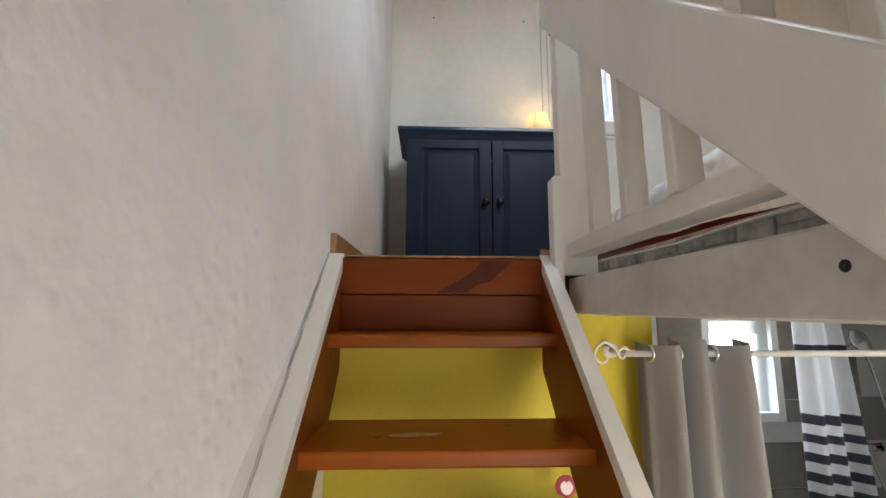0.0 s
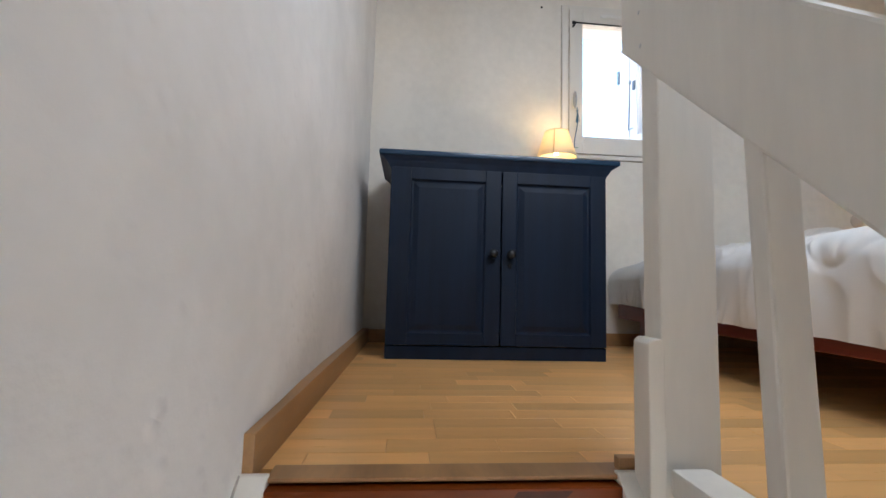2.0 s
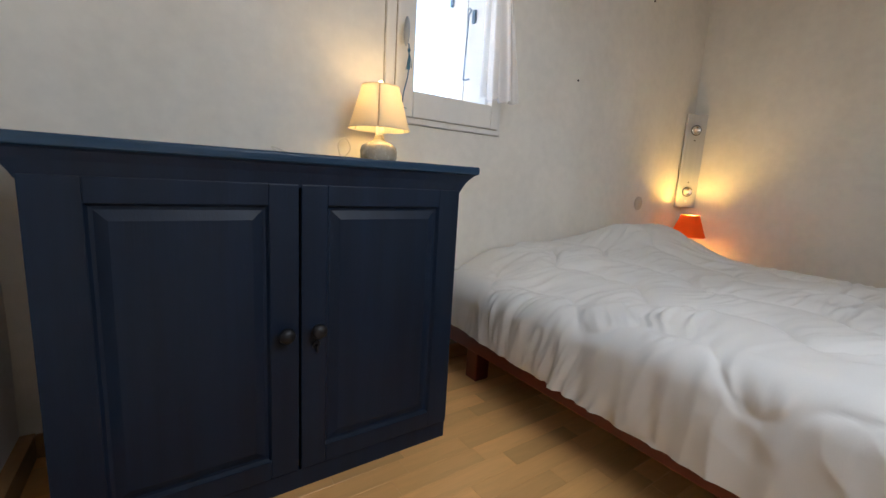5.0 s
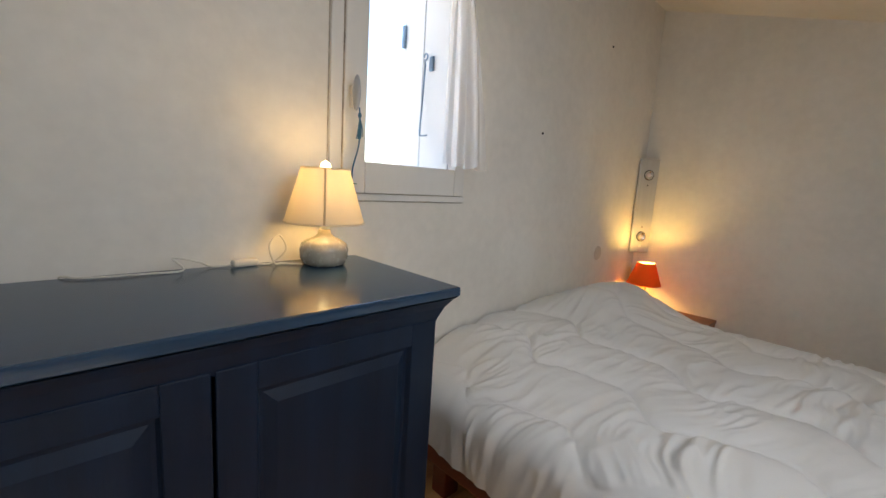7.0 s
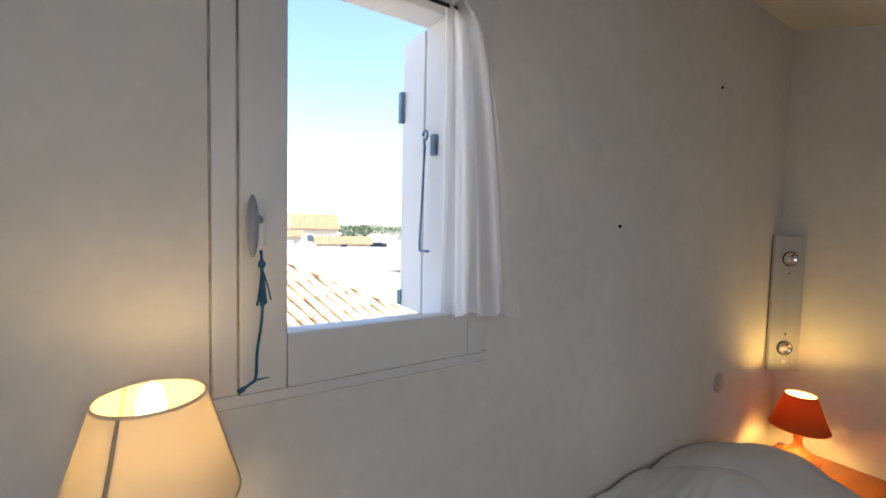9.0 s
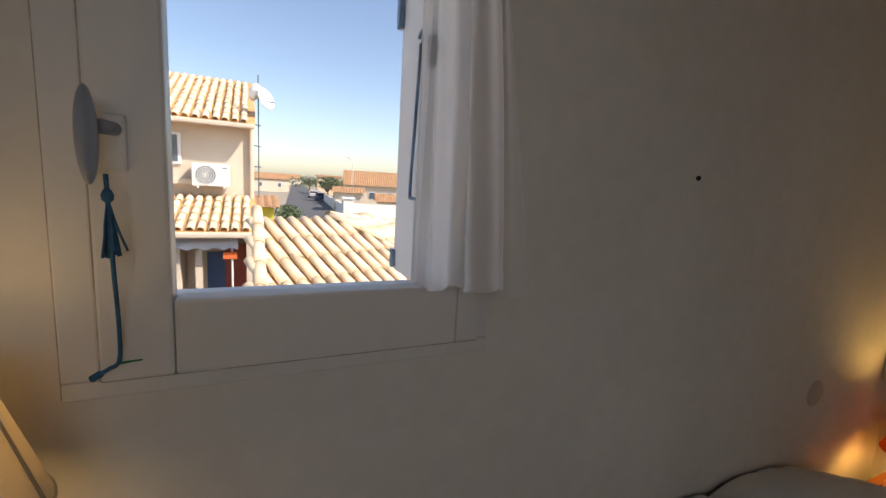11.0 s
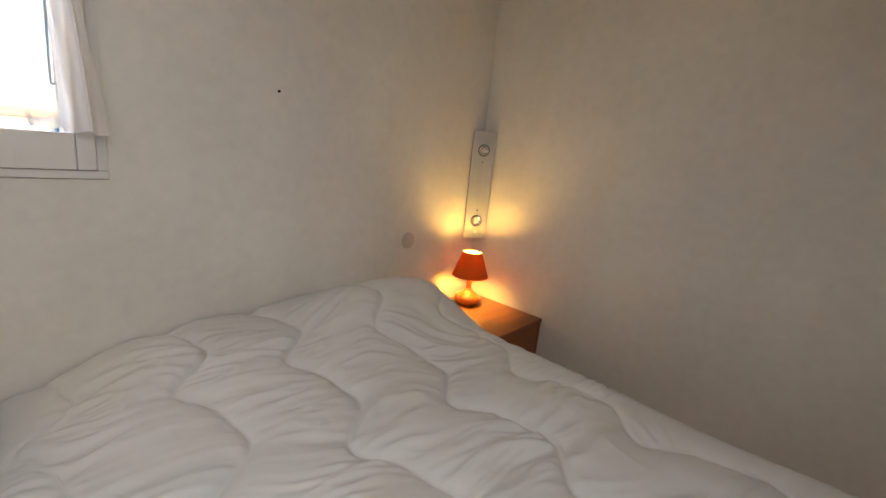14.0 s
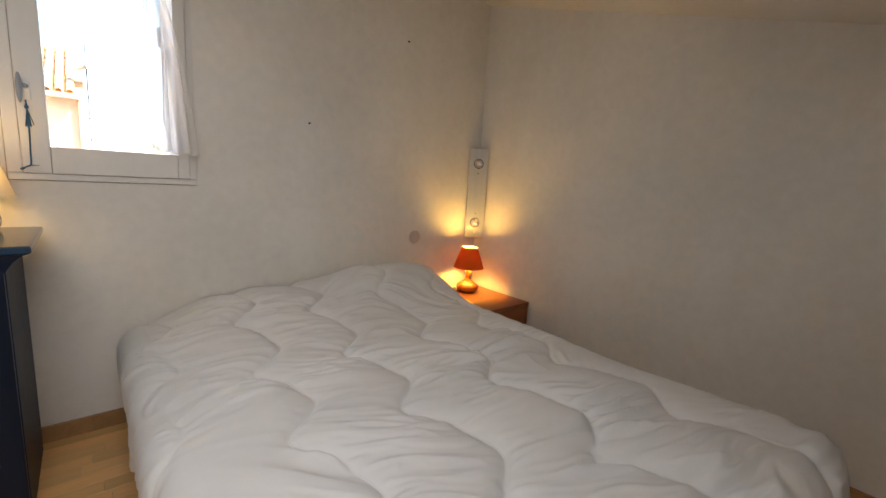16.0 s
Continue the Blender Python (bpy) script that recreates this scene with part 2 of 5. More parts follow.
RUBBER = material("rubber", (0.02, 0.02, 0.02), 0.8, 0.1)
LEAF = material("leaves", (0.075, 0.11, 0.048), 0.7, 0.3, 3.0, 20.0, 0.2)
BARK = material("bark", (0.16, 0.11, 0.07), 0.9, 0.25, 6.0, 30.0, 0.6)
BLUE_DOOR = material("blue_shutter_paint", (0.05, 0.11, 0.24), 0.5, 0.06)
RED_DOOR = material("red_brown_cloth", (0.34, 0.08, 0.05), 0.7, 0.08)
ORANGE_CLOTH = material("orange_cloth", (0.75, 0.16, 0.04), 0.8, 0.05)
AWNING = material("awning_cloth", (0.62, 0.64, 0.66), 0.85, 0.05)
GLASS_FAR = material("far_window_glass", (0.10, 0.13, 0.16), 0.1, 0.05, bump=0)


# ---- helpers for shapes ----
def box(bm, a, b, bevel=0.0, seg=2, m=None):
    """A box between two corners, with rounded edges."""
    lo, hi = [min(p) for p in zip(a, b)], [max(p) for p in zip(a, b)]
    vs = bmesh.ops.create_cube(bm, size=1.0)["verts"]
    for v in vs:
        v.co = Vector([lo[i] + (v.co[i] + 0.5) * (hi[i] - lo[i]) for i in range(3)])
    if bevel:
        es = list({e for v in vs for e in v.link_edges})
        r = bmesh.ops.bevel(bm, geom=es, offset=bevel, segments=seg, affect="EDGES", profile=0.6)
        vs = list({v for v in r["verts"]} | {v for f in r["faces"] for v in f.verts})
    if m is not None:
        bmesh.ops.transform(bm, matrix=m, verts=[v for v in vs if v.is_valid])
    return bm


def prism(bm, poly, axis, lo, hi, bevel=0.0):
    """A flat outline pulled along an axis. poly: pairs of the other two coordinates in axis order."""
    def at(p, h):
        q = list(p)
        q.insert("xyz".index(axis), h)
        return q
    a = [bm.verts.new(at(p, lo)) for p in poly]
    b = [bm.verts.new(at(p, hi)) for p in poly]
    fs = [bm.faces.new(a), bm.faces.new(b[::-1])]
    for i in range(len(poly)):
        j = (i + 1) % len(poly)
        fs.append(bm.faces.new((a[j], a[i], b[i], b[j])))
    bmesh.ops.recalc_face_normals(bm, faces=fs)
    if bevel:
        bmesh.ops.bevel(bm, geom=list({e for f in fs for e in f.edges}), offset=bevel, segments=2, affect="EDGES", profile=0.6)
    return bm


def lathe(bm, profile, n=32, m=None, close=False):
    """A turned shape from pairs of radius and height."""
    rings = []
    for r, z in profile:
        rings.append([bm.verts.new((r * math.cos(2 * math.pi * i / n), r * math.sin(2 * math.pi * i / n), z)) for i in range(n)])
    made = [v for ring in rings for v in ring]
    for k in range(len(rings) - 1):
        for i in range(n):
            bm.faces.new((rings[k][i], rings[k][(i + 1) % n], rings[k + 1][(i + 1) % n], rings[k + 1][i]))
    if close:
        bm.faces.new(rings[0][::-1])
        bm.faces.new(rings[-1])
    if m is not None:
        bmesh.ops.transform(bm, matrix=m, verts=made)
    return bm


def tube(bm, pts, r, n=8, taper=None):
    """A round bar along points."""
    pts = [Vector(p) for p in pts]
    rings = []
    for i, p in enumerate(pts):
        d = (pts[min(i + 1, len(pts) - 1)] - pts[max(i - 1, 0)]).normalized()
        u = d.orthogonal().normalized() if i == 0 else (u - d * u.dot(d)).normalized()
        w = d.cross(u)
        rr = r if taper is None else r + (taper - r) * i / (len(pts) - 1)
        rings.append([bm.verts.new(p + (u * math.cos(2 * math.pi * k / n) + w * math.sin(2 * math.pi * k / n)) * rr) for k in range(n)])
    for a, b in zip(rings, rings[1:]):
        for k in range(n):
            bm.faces.new((a[k], a[(k + 1) % n], b[(k + 1) % n], b[k]))
    bm.faces.new(rings[0][::-1])
    bm.faces.new(rings[-1])
    return bm


def bend(pts, steps=8):
    """A smooth line through points."""
    pts = [Vector(p) for p in pts]
    out = []
    for i in range(len(pts) - 1):
        a, b, c, d = pts[max(i - 1, 0)], pts[i], pts[i + 1], pts[min(i + 2, len(pts) - 1)]
        for k in range(steps):
            t = k / steps
            out.append(0.5 * (2 * b + (c - a) * t + (2 * a - 5 * b + 4 * c - d) * t * t + (3 * b - a - 3 * c + d) * t ** 3))
    return out + [pts[-1]]


def sheet(bm, f, nu, nv):
    """A cloth from a function of u and v, both 0 to 1."""
    g = [[bm.verts.new(f(i / nu, j / nv)) for j in range(nv + 1)] for i in range(nu + 1)]
    for i in range(nu):
        for j in range(nv):
            bm.faces.new((g[i][j], g[i + 1][j], g[i + 1][j + 1], g[i][j + 1]))
    return bm


def mesh_of(name, bm, material_, smooth=False):
    me = bpy.data.meshes.new(name)
    bmesh.ops.recalc_face_normals(bm, faces=bm.faces)
    bm.to_mesh(me)
    bm.free()
    me.materials.append(material_)
    if smooth:
        me.polygons.foreach_set("use_smooth", [True] * len(me.polygons))
    return me


def part(name, bm, material_, parent=None, label="", smooth=False):
    """One mesh object under a thing or a part; the shape is given in world places."""
    ob = new(name, mesh_of(name, bm, material_, smooth))
    if parent is not None:
        ob.parent = parent
        if parent.type == "EMPTY":
            ob.matrix_parent_inverse = parent.matrix_basis.inverted()
    return tagged(ob, label)


def thing(name, x, y, z, label, category, group="", kind=""):
    ob = new(name)
    ob.empty_display_size = 0.1
    ob.matrix_basis = pose(x, y, z)
    return tagged(ob, label, category, group, kind)


def setting(name, bm, material_, label, category, smooth=False):
    return tagged(part(name, bm, material_, None, "", smooth), label, category, "", "structure")


def B():
    return bmesh.new()


# ---- the house: two storeys ----
XL, XR, YB, YF = 0.0, 3.48, 3.10, -1.60     # inner faces
EDGE = 1.558                                 # floor's edge at the stair head
WELL = 0.79                                  # floor's edge along the stairwell
LOW = -2.40                                  # lower floor
SLOPE, TOP = 0.285, 2.315


def roof_z(y):
    return TOP - SLOPE * (YB - y)


# window wall: pieces round the bedroom window and the bathroom window below
WX0, WX1, WZ0, WZ1 = 1.145, 1.672, 1.075, 1.93
b = B()
T = YB + 0.20
box(b, (-0.3, YB, 0.0), (WX0, T, 2.6))
box(b, (WX1, YB, 0.0), (XR + 0.3, T, 2.6))
box(b, (WX0, YB, 0.0), (WX1, T, WZ0))
box(b, (WX0, YB, WZ1), (WX1, T, 2.6))
setting("wall_window_side", b, PLASTER, "cream white plastered bedroom wall with the window", "wall")
b = B()
BX0, BX1, BZ0, BZ1 = 2.12, 2.64, -0.86, -0.165
box(b, (-0.3, YB, LOW), (BX0, T, 0.0))
box(b, (BX1, YB, LOW), (XR + 0.3, T, 0.0))
box(b, (BX0, YB, LOW), (BX1, T, BZ0))
box(b, (BX0, YB, BZ1), (BX1, T, 0.0))
setting("wall_bathroom_back", b, GROUT, "grouted back wall of the bathroom downstairs", "wall")
# left wall, slightly uneven and out of square
b = B()


def left_face(y, z):
    base = -0.022 + 0.030 * min(max((y - 1.0) / 0.55, 0.0), 1.0) + 0.026 * max(0.0, y - 1.55) / 1.55
    return base + 0.010 * noise.noise(Vector((y * 1.1, z * 0.9, 4.0))) + 0.003 * noise.noise(Vector((y * 5, z * 5, 1.0)))


sheet(b, lambda u, v: (left_face(YF + u * 4.70, LOW + v * 5.0), YF + u * 4.70, LOW + v * 5.0), 120, 120)
box(b, (-0.3, YF - 0.2, LOW), (-0.06, YB, 2.6))
setting("wall_stair_side", b, PLASTER_ROUGH, "uneven white plastered wall beside the stair", "wall", True)
b = B()
box(b, (XR, YF - 0.2, LOW), (XR + 0.3, YB, 2.6))
setting("wall_bed_side", b, PLASTER, "cream plastered wall beside the bed", "wall")
# rear wall with an unseen opening added below for the fill lamp
b = B()
box(b, (-0.06, YF - 0.2, LOW), (0.75, YF, 1.2))
box(b, (2.9, YF - 0.2, LOW), (XR, YF, 1.2))
box(b, (0.75, YF - 0.2, -0.3), (2.9, YF, 1.2))
setting("wall_rear", b, PLASTER, "plain plastered wall behind the stair foot", "wall")
b = B()
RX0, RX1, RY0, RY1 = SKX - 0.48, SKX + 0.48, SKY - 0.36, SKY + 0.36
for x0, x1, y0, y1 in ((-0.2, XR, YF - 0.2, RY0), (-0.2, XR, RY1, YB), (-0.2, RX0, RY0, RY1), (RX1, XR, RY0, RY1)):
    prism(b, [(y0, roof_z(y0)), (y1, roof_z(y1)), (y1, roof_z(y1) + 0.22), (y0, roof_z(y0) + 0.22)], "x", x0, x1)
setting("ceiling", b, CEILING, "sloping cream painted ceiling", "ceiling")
# unseen cover added above the roof fill lamp; it keeps direct sun out
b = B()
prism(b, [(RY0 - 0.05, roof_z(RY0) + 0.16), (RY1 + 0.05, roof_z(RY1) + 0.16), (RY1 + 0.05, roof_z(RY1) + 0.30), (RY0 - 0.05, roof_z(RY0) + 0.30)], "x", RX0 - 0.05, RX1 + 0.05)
setting("roof_opening_cover", b, REVEAL, "pale cover added over the unseen roof opening", "roof window")
b = B()
box(b, (-0.3, YF - 0.2, LOW - 0.15), (XR + 0.3, T, LOW))
setting("floor_lower", b, LOWER_FLOOR, "tiled floor of the room downstairs", "floor")
# upper floor slab, in two pieces round the stairwell, and its plaster soffit
b = B()
box(b, (-0.05, EDGE + 0.02, -0.145), (XR, YB, -0.012))
box(b, (WELL, YF, -0.145), (XR, EDGE + 0.02, -0.012))
floor = setting("floor", b, DARK_WOOD, "oak strip laminate floor of the bedroom", "floor")
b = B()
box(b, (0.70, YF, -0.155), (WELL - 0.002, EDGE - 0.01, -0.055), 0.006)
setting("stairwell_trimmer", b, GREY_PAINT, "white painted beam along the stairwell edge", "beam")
b = B()
box(b, (WELL - 0.01, YF, -0.05), (WELL + 0.001, EDGE - 0.03, -0.004), 0.0)
for i in range(40):
    y = YF + 0.05 + i * 0.077
    box(b, (WELL - 0.014 - 0.004 * random.random(), y, -0.048 + 0.02 * random.random()), (WELL - 0.008, y + 0.03 + 0.04 * random.random(), -0.008), 0.002)
setting("slab_edge", b, RAW_EDGE, "rough half-painted slab edge under the railing", "floor edge")
# yellow partition below the stair head, open to the bathroom
b = B()
box(b, (-0.04, 1.60, LOW), (0.965, 1.70, -0.146))
setting("wall_yellow", b, YELLOW, "yellow painted partition under the stair head", "wall")
b = B()
box(b, (1.95, 1.60, LOW), (XR, 1.70, -0.161))
setting("wall_bathroom_front", b, PLASTER, "plain partition between stair room and bathroom", "wall")


# ---- stairs ----
RISE, GO = 0.205, 0.208
SX0, SX1 = 0.052, 0.618


def stair_y(z):
    return EDGE - 0.02 + z * GO / RISE


def build_stair():
    st = thing("open_stair", 0.33, 0.5, LOW, "steep open stair of varnished orange pine with white edged stringers", "stair")
    n = 11
    for i in range(1, n):
        z = -RISE * i
        y = EDGE - 0.155 - GO * (i - 1)
        b = B()
        box(b, (SX0 - 0.008, y, z - 0.034), (SX1 + 0.008, y + 0.235, z), 0.006)
        tr = part("tread", b, STAIR, st)
        if i == 2:
            b = B()
            prism(b, [(0.21, y + 0.095), (0.25, y + 0.088), (0.31, y + 0.096), (0.325, y + 0.112), (0.27, y + 0.118), (0.22, y + 0.112)], "z", z, z + 0.0004)
            part("scuff", b, SCUFF, tr, "pale worn patch in the varnish")
        if i in (1, 2, 3):
            for kx, ky in ((0.42, 0.17), (0.50, 0.06), (0.13, 0.09)):
                b = B()
                lathe(b, [(0.009, 0.0), (0.007, 0.0003), (0.0005, 0.0003)], 14, pose(kx + 0.03 * i, y + ky, z + 0.0002))
                part("knot", b, STRINGER, tr)
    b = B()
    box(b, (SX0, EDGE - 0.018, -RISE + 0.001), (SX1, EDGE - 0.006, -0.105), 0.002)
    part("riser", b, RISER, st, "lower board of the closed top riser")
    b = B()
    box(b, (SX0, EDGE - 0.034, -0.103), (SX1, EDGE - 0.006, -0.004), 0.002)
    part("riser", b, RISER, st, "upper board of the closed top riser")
    # thin darker diagonal band laid on the upper riser board
    b = B()
    prism(b, [(0.315, -0.100), (0.40, -0.100), (0.43, -0.078), (0.47, -0.066), (0.535, -0.008), (0.445, -0.008), (0.425, -0.035), (0.385, -0.062)], "y", EDGE - 0.0346, EDGE - 0.0335)
    part("diagonal_mark", b, RISER_MARK, st, "dark diagonal mark across the upper riser board")
    for x0, x1 in ((-0.012, SX0), (SX1, 0.648)):
        k = RISE / GO
        y1, y0 = EDGE - 0.006, EDGE - 2.42 / k
        lo = [(y1, -0.02), (y1, -0.31), (y0 + 0.25, LOW), (y0 - 0.06, LOW), (y0 - 0.06, LOW + 0.06)]
        b = B()
        prism(b, lo, "x", x0, x1)
        s = part("stringer", b, STRINGER, st)
        b = B()
        prism(b, [(y1, -0.02), (y1, 0.012), (y1 - 0.012, 0.012), (y0 - 0.07, LOW + 0.075), (y0 - 0.07, LOW + 0.045)], "x", x0 - 0.002, x1 + 0.004, 0.002)
        part("edge_strip", b, WHITE_WOOD, s, "white painted top edge of the stringer")
    b = B()
    crack = [(0.0125 + 0.003 * noise.noise(Vector((i * 0.7, 0.0, 2.0))), EDGE - 0.02 - 0.02 * i, 0.0135 - 0.02 * i * 0.932 + 0.002 * noise.noise(Vector((i * 0.5, 3.0, 2.0)))) for i in range(70)]
    tube(b, crack, 0.0032, 6)
    part("open_joint", b, RAW_EDGE, st, "ragged grey joint between stringer and wall")
    b = B()
    box(b, (SX0, EDGE - 0.018, 0.0005), (SX1 + 0.03, EDGE + 0.034, 0.008), 0.003)
    part("nosing", b, SKIRT, st, "worn oak nosing strip at the stair head")


build_stair()


# ---- railing along the stairwell ----
def build_railing():
    rl = thing("stair_railing", 0.74, 1.0, -0.055, "white painted wooden stair railing with flat balusters", "railing")
    b = B()
    box(b, (0.672, 1.504, -0.048), (0.772, 1.552, 1.12), 0.004)
    part("newel_post", b, WHITE_WOOD, rl)
    b = B()
    prism(b, [(0.645, -0.10), (0.673, -0.10), (0.673, 0.224), (0.668, 0.236), (0.652, 0.236), (0.645, 0.228)], "y", 1.494, 1.54, 0.003)
    part("post_block", b, WHITE_WOOD, rl, "short white block nailed to the newel")
    b = B()
    box(b, (0.678, -0.9, -0.002), (0.742, 1.493, 0.038), 0.005)
    part("bottom_rail", b, WHITE_WOOD, rl)
    b = B()
    box(b, (0.672, -0.9, 1.045), (0.745, 1.50, 1.10), 0.012)
    part("top_rail", b, WHITE_WOOD, rl)
    for i in range(14):
        y = 1.292 - 0.160 * i
        b = B()
        box(b, (0.669, y - 0.0135, 0.036), (0.716, y + 0.0135, 1.05), 0.004)
        for v in b.verts:
            v.co.y += 0.040 * (v.co.z - 0.036)   # they lean a little
        part("baluster", b, WHITE_WOOD, rl)
    k = 0.956
    y1, z1 = 1.585, 0.763
    y0 = -0.75
    b = B()
    prism(b, [(y1, z1), (y1, z1 + 0.198), (y0, z1 + 0.198 - k * (y1 - y0)), (y0, z1 - k * (y1 - y0))], "x", 0.652, 0.6735, 0.005)
    board = part("hand_board", b, WHITE_WOOD, rl, "broad sloping white board bolted to the post")
    for y, z in ((1.523, 0.804), (1.519, 0.740)):
        b = B()
        lathe(b, [(0.0040, 0.0), (0.0036, 0.0010), (0.0005, 0.0012)], 16, pose(0.6525, y, z, 0, -90, 0))
        part("bolt", b, PANEL, board, "grey screw head", True)
    b = B()
    tube(b, bend([(0.768, 1.47, -0.010), (0.770, 1.15, -0.018), (0.768, 0.9, -0.012), (0.769, 0.3, -0.018), (0.768, -0.8, -0.013)]), 0.0028, 6)
    tagged(part("cable", b, CABLE, None, "", True), "thin white cable along the slab edge", "cable")
    b = B()
    lathe(b, [(0.0065, 0.0), (0.0055, 0.0008), (0.0005, 0.0009)], 16, pose(0.6995, 0.751, -0.101, 0, -90, 0))
    tagged(part("bolt_hole", b, DARK, None, "", True), "dark bolt hole in the painted beam", "hole")


build_railing()


# ---- skirting ----
b = B()
prism(b, [(left_face(EDGE, 0.05) - 0.01, EDGE - 0.008), (0.030, EDGE - 0.008), (0.066, YB), (0.0, YB)], "z", 0.0, 0.072, 0.002)
setting("baseboard_1", b, SKIRT, "oak skirting board along the stair wall", "skirting")
b = B()
box(b, (0.066, YB - 0.014, 0.0), (XR - 0.014, YB, 0.068), 0.002)
setting("baseboard_2", b, SKIRT, "oak skirting board under the window", "skirting")
b = B()
box(b, (XR - 0.014, YF, 0.0), (XR, YB, 0.068), 0.002)
setting("baseboard_3", b, SKIRT, "oak skirting board beside the bed", "skirting")
b = B()
box(b, (0.625, EDGE - 0.006, 0.009), (0.66, EDGE + 0.012, 0.03), 0.002)
setting("trim", b, SKIRT, "small oak end piece at the stair head", "trim")


# ---- window ----
def build_window():
    w = tagged(new("window_1"), "small white casement window with one tall pane, closed", "window", "", "structure")
    yf = YB - 0.012
    # fixed frame flush with the wall
    b = B()
    box(b, (1.106, yf, 1.072), (1.145, YB + 0.03, 1.96), 0.003)
    part("frame", b, WINDOW_PAINT, w)
    b = B()
    box(b, (1.106, yf, 1.048), (1.697, YB + 0.03, 1.071), 0.003)
    part("sill_board", b, WINDOW_PAINT, w)
    b = B()
    box(b, (1.672, yf + 0.006, 1.072), (1.697, YB + 0.03, 1.96), 0.002)
    part("frame", b, WINDOW_PAINT, w)
    b = B()
    box(b, (1.146, yf, 1.928), (1.671, YB + 0.03, 1.96), 0.003)
    part("frame", b, WINDOW_PAINT, w)
    # sash
    s = new("sash")
    s.parent = w
    ys = YB - 0.022
    for a, c in (((1.147, ys, 1.073), (1.2245, YB + 0.02, 1.926)), ((1.627, ys, 1.073), (1.670, YB + 0.02, 1.926)),
                 ((1.2255, ys, 1.073), (1.626, YB + 0.02, 1.172)), ((1.2255, ys, 1.842), (1.626, YB + 0.02, 1.926))):
        b = B()
        box(b, a, c, 0.004)
        part("sash_bar", b, WINDOW_PAINT, s)
    b = B()
    box(b, (1.222, YB + 0.004, 1.168), (1.629, YB + 0.008, 1.846))
    g = bpy.data.materials.new("window_glass")
    g.use_nodes = True
    p = g.node_tree.nodes["Principled BSDF"]
    p.inputs["Transmission Weight"].default_value, p.inputs["Roughness"].default_value, p.inputs["IOR"].default_value = 1.0, 0.0, 1.05
    pane = part("pane", b, g, s)
    pane.visible_shadow = False
    # outer reveal: lining boards
    b = B()
    yo = YB + 0.20
    prism(b, [(1.672, YB + 0.031), (1.672, yo), (1.630, yo), (1.632, YB + 0.031)], "z", 1.126, 1.899)
    part("reveal", b, REVEAL, w)
    b = B()
    box(b, (1.626, yo + 0.002, 1.128), (1.664, yo + 0.128, 1.897), 0.004)
    part("shutter", b, REVEAL, w, "white shutter leaf folded back outside")
    b = B()
    box(b, (1.145, YB + 0.031, 1.07), (1.155, yo, 1.93), 0.002)
    part("reveal", b, REVEAL, w)
    b = B()
    box(b, (1.155, YB + 0.031, 1.90), (1.672, yo, 1.93), 0.002)
    part("reveal", b, REVEAL, w)
    b = B()
    box(b, (1.155, YB + 0.031, 1.075), (1.672, yo + 0.03, 1.125), 0.004)
    part("outer_sill", b, REVEAL, w)
    # handle plate and lever
    b = B()
    box(b, (1.164, ys - 0.007, 1.328), (1.187, ys + 0.001, 1.392), 0.004)
    hp = part("handle_plate", b, PVC, w)
    b = B()
    prof = [(max(math.sin(math.pi * i / 14), 0.02), -math.cos(math.pi * i / 14)) for i in range(15)]
    lathe(b, prof, 24, Matrix.Translation((1.161, ys - 0.042, 1.364)) @ Matrix.Diagonal((0.0095, 0.017, 0.051, 1.0)), True)
    tube(b, [(1.176, ys - 0.006, 1.375), (1.170, ys - 0.03, 1.375)], 0.008, 12)
    part("lever", b, LEVER, hp, "pale oval plastic window lever", True)
    # open joints round the frame
    for a, c in (((1.104, YB - 0.003, 1.0445), (1.697, YB + 0.001, 1.0475)), ((1.1025, YB - 0.003, 1.048), (1.1055, YB + 0.001, 1.96)),
                 ((1.147, ys + 0.004, 1.0712), (1.670, ys + 0.012, 1.0728)), ((1.1452, ys + 0.004, 1.073), (1.1468, ys + 0.012, 1.926))):
        b = B()
        box(b, a, c)
        part("joint", b, GAP, w)
    # hook on the reveal, shutter latch
    b = B()
    hx = 1.613
    ring = [(hx, YB + 0.170 + 0.012 * math.cos(a), 1.610 + 0.012 * math.sin(a)) for a in [i * math.pi / 6 for i in range(11)]]
    tube(b, ring + bend([(hx - 0.002, YB + 0.168, 1.58), (hx - 0.006, YB + 0.170, 1.44), (hx - 0.008, YB + 0.175, 1.320), (hx - 0.006, YB + 0.168, 1.306), (hx - 0.004, YB + 0.135, 1.306)], 5), 0.0035, 8)
    part("shutter_hook", b, HOOK, w, "long iron shutter hook, tinted blue grey for glare", True)
    b = B()
    box(b, (hx + 0.006, YB + 0.135, 1.555), (hx + 0.018, YB + 0.155, 1.61), 0.003)
    part("hook_plate", b, HOOK, w)
    b = B()
    box(b, (1.612, yo + 0.112, 1.67), (1.6255, yo + 0.130, 1.76), 0.003)
    part("shutter_latch", b, HOOK, w)
    b = B()
    box(b, (1.616, yo + 0.114, 1.135), (1.6255, yo + 0.130, 1.18), 0.003)
    part("shutter_latch", b, HOOK, w)
    return ys


WIN_Y = build_window()


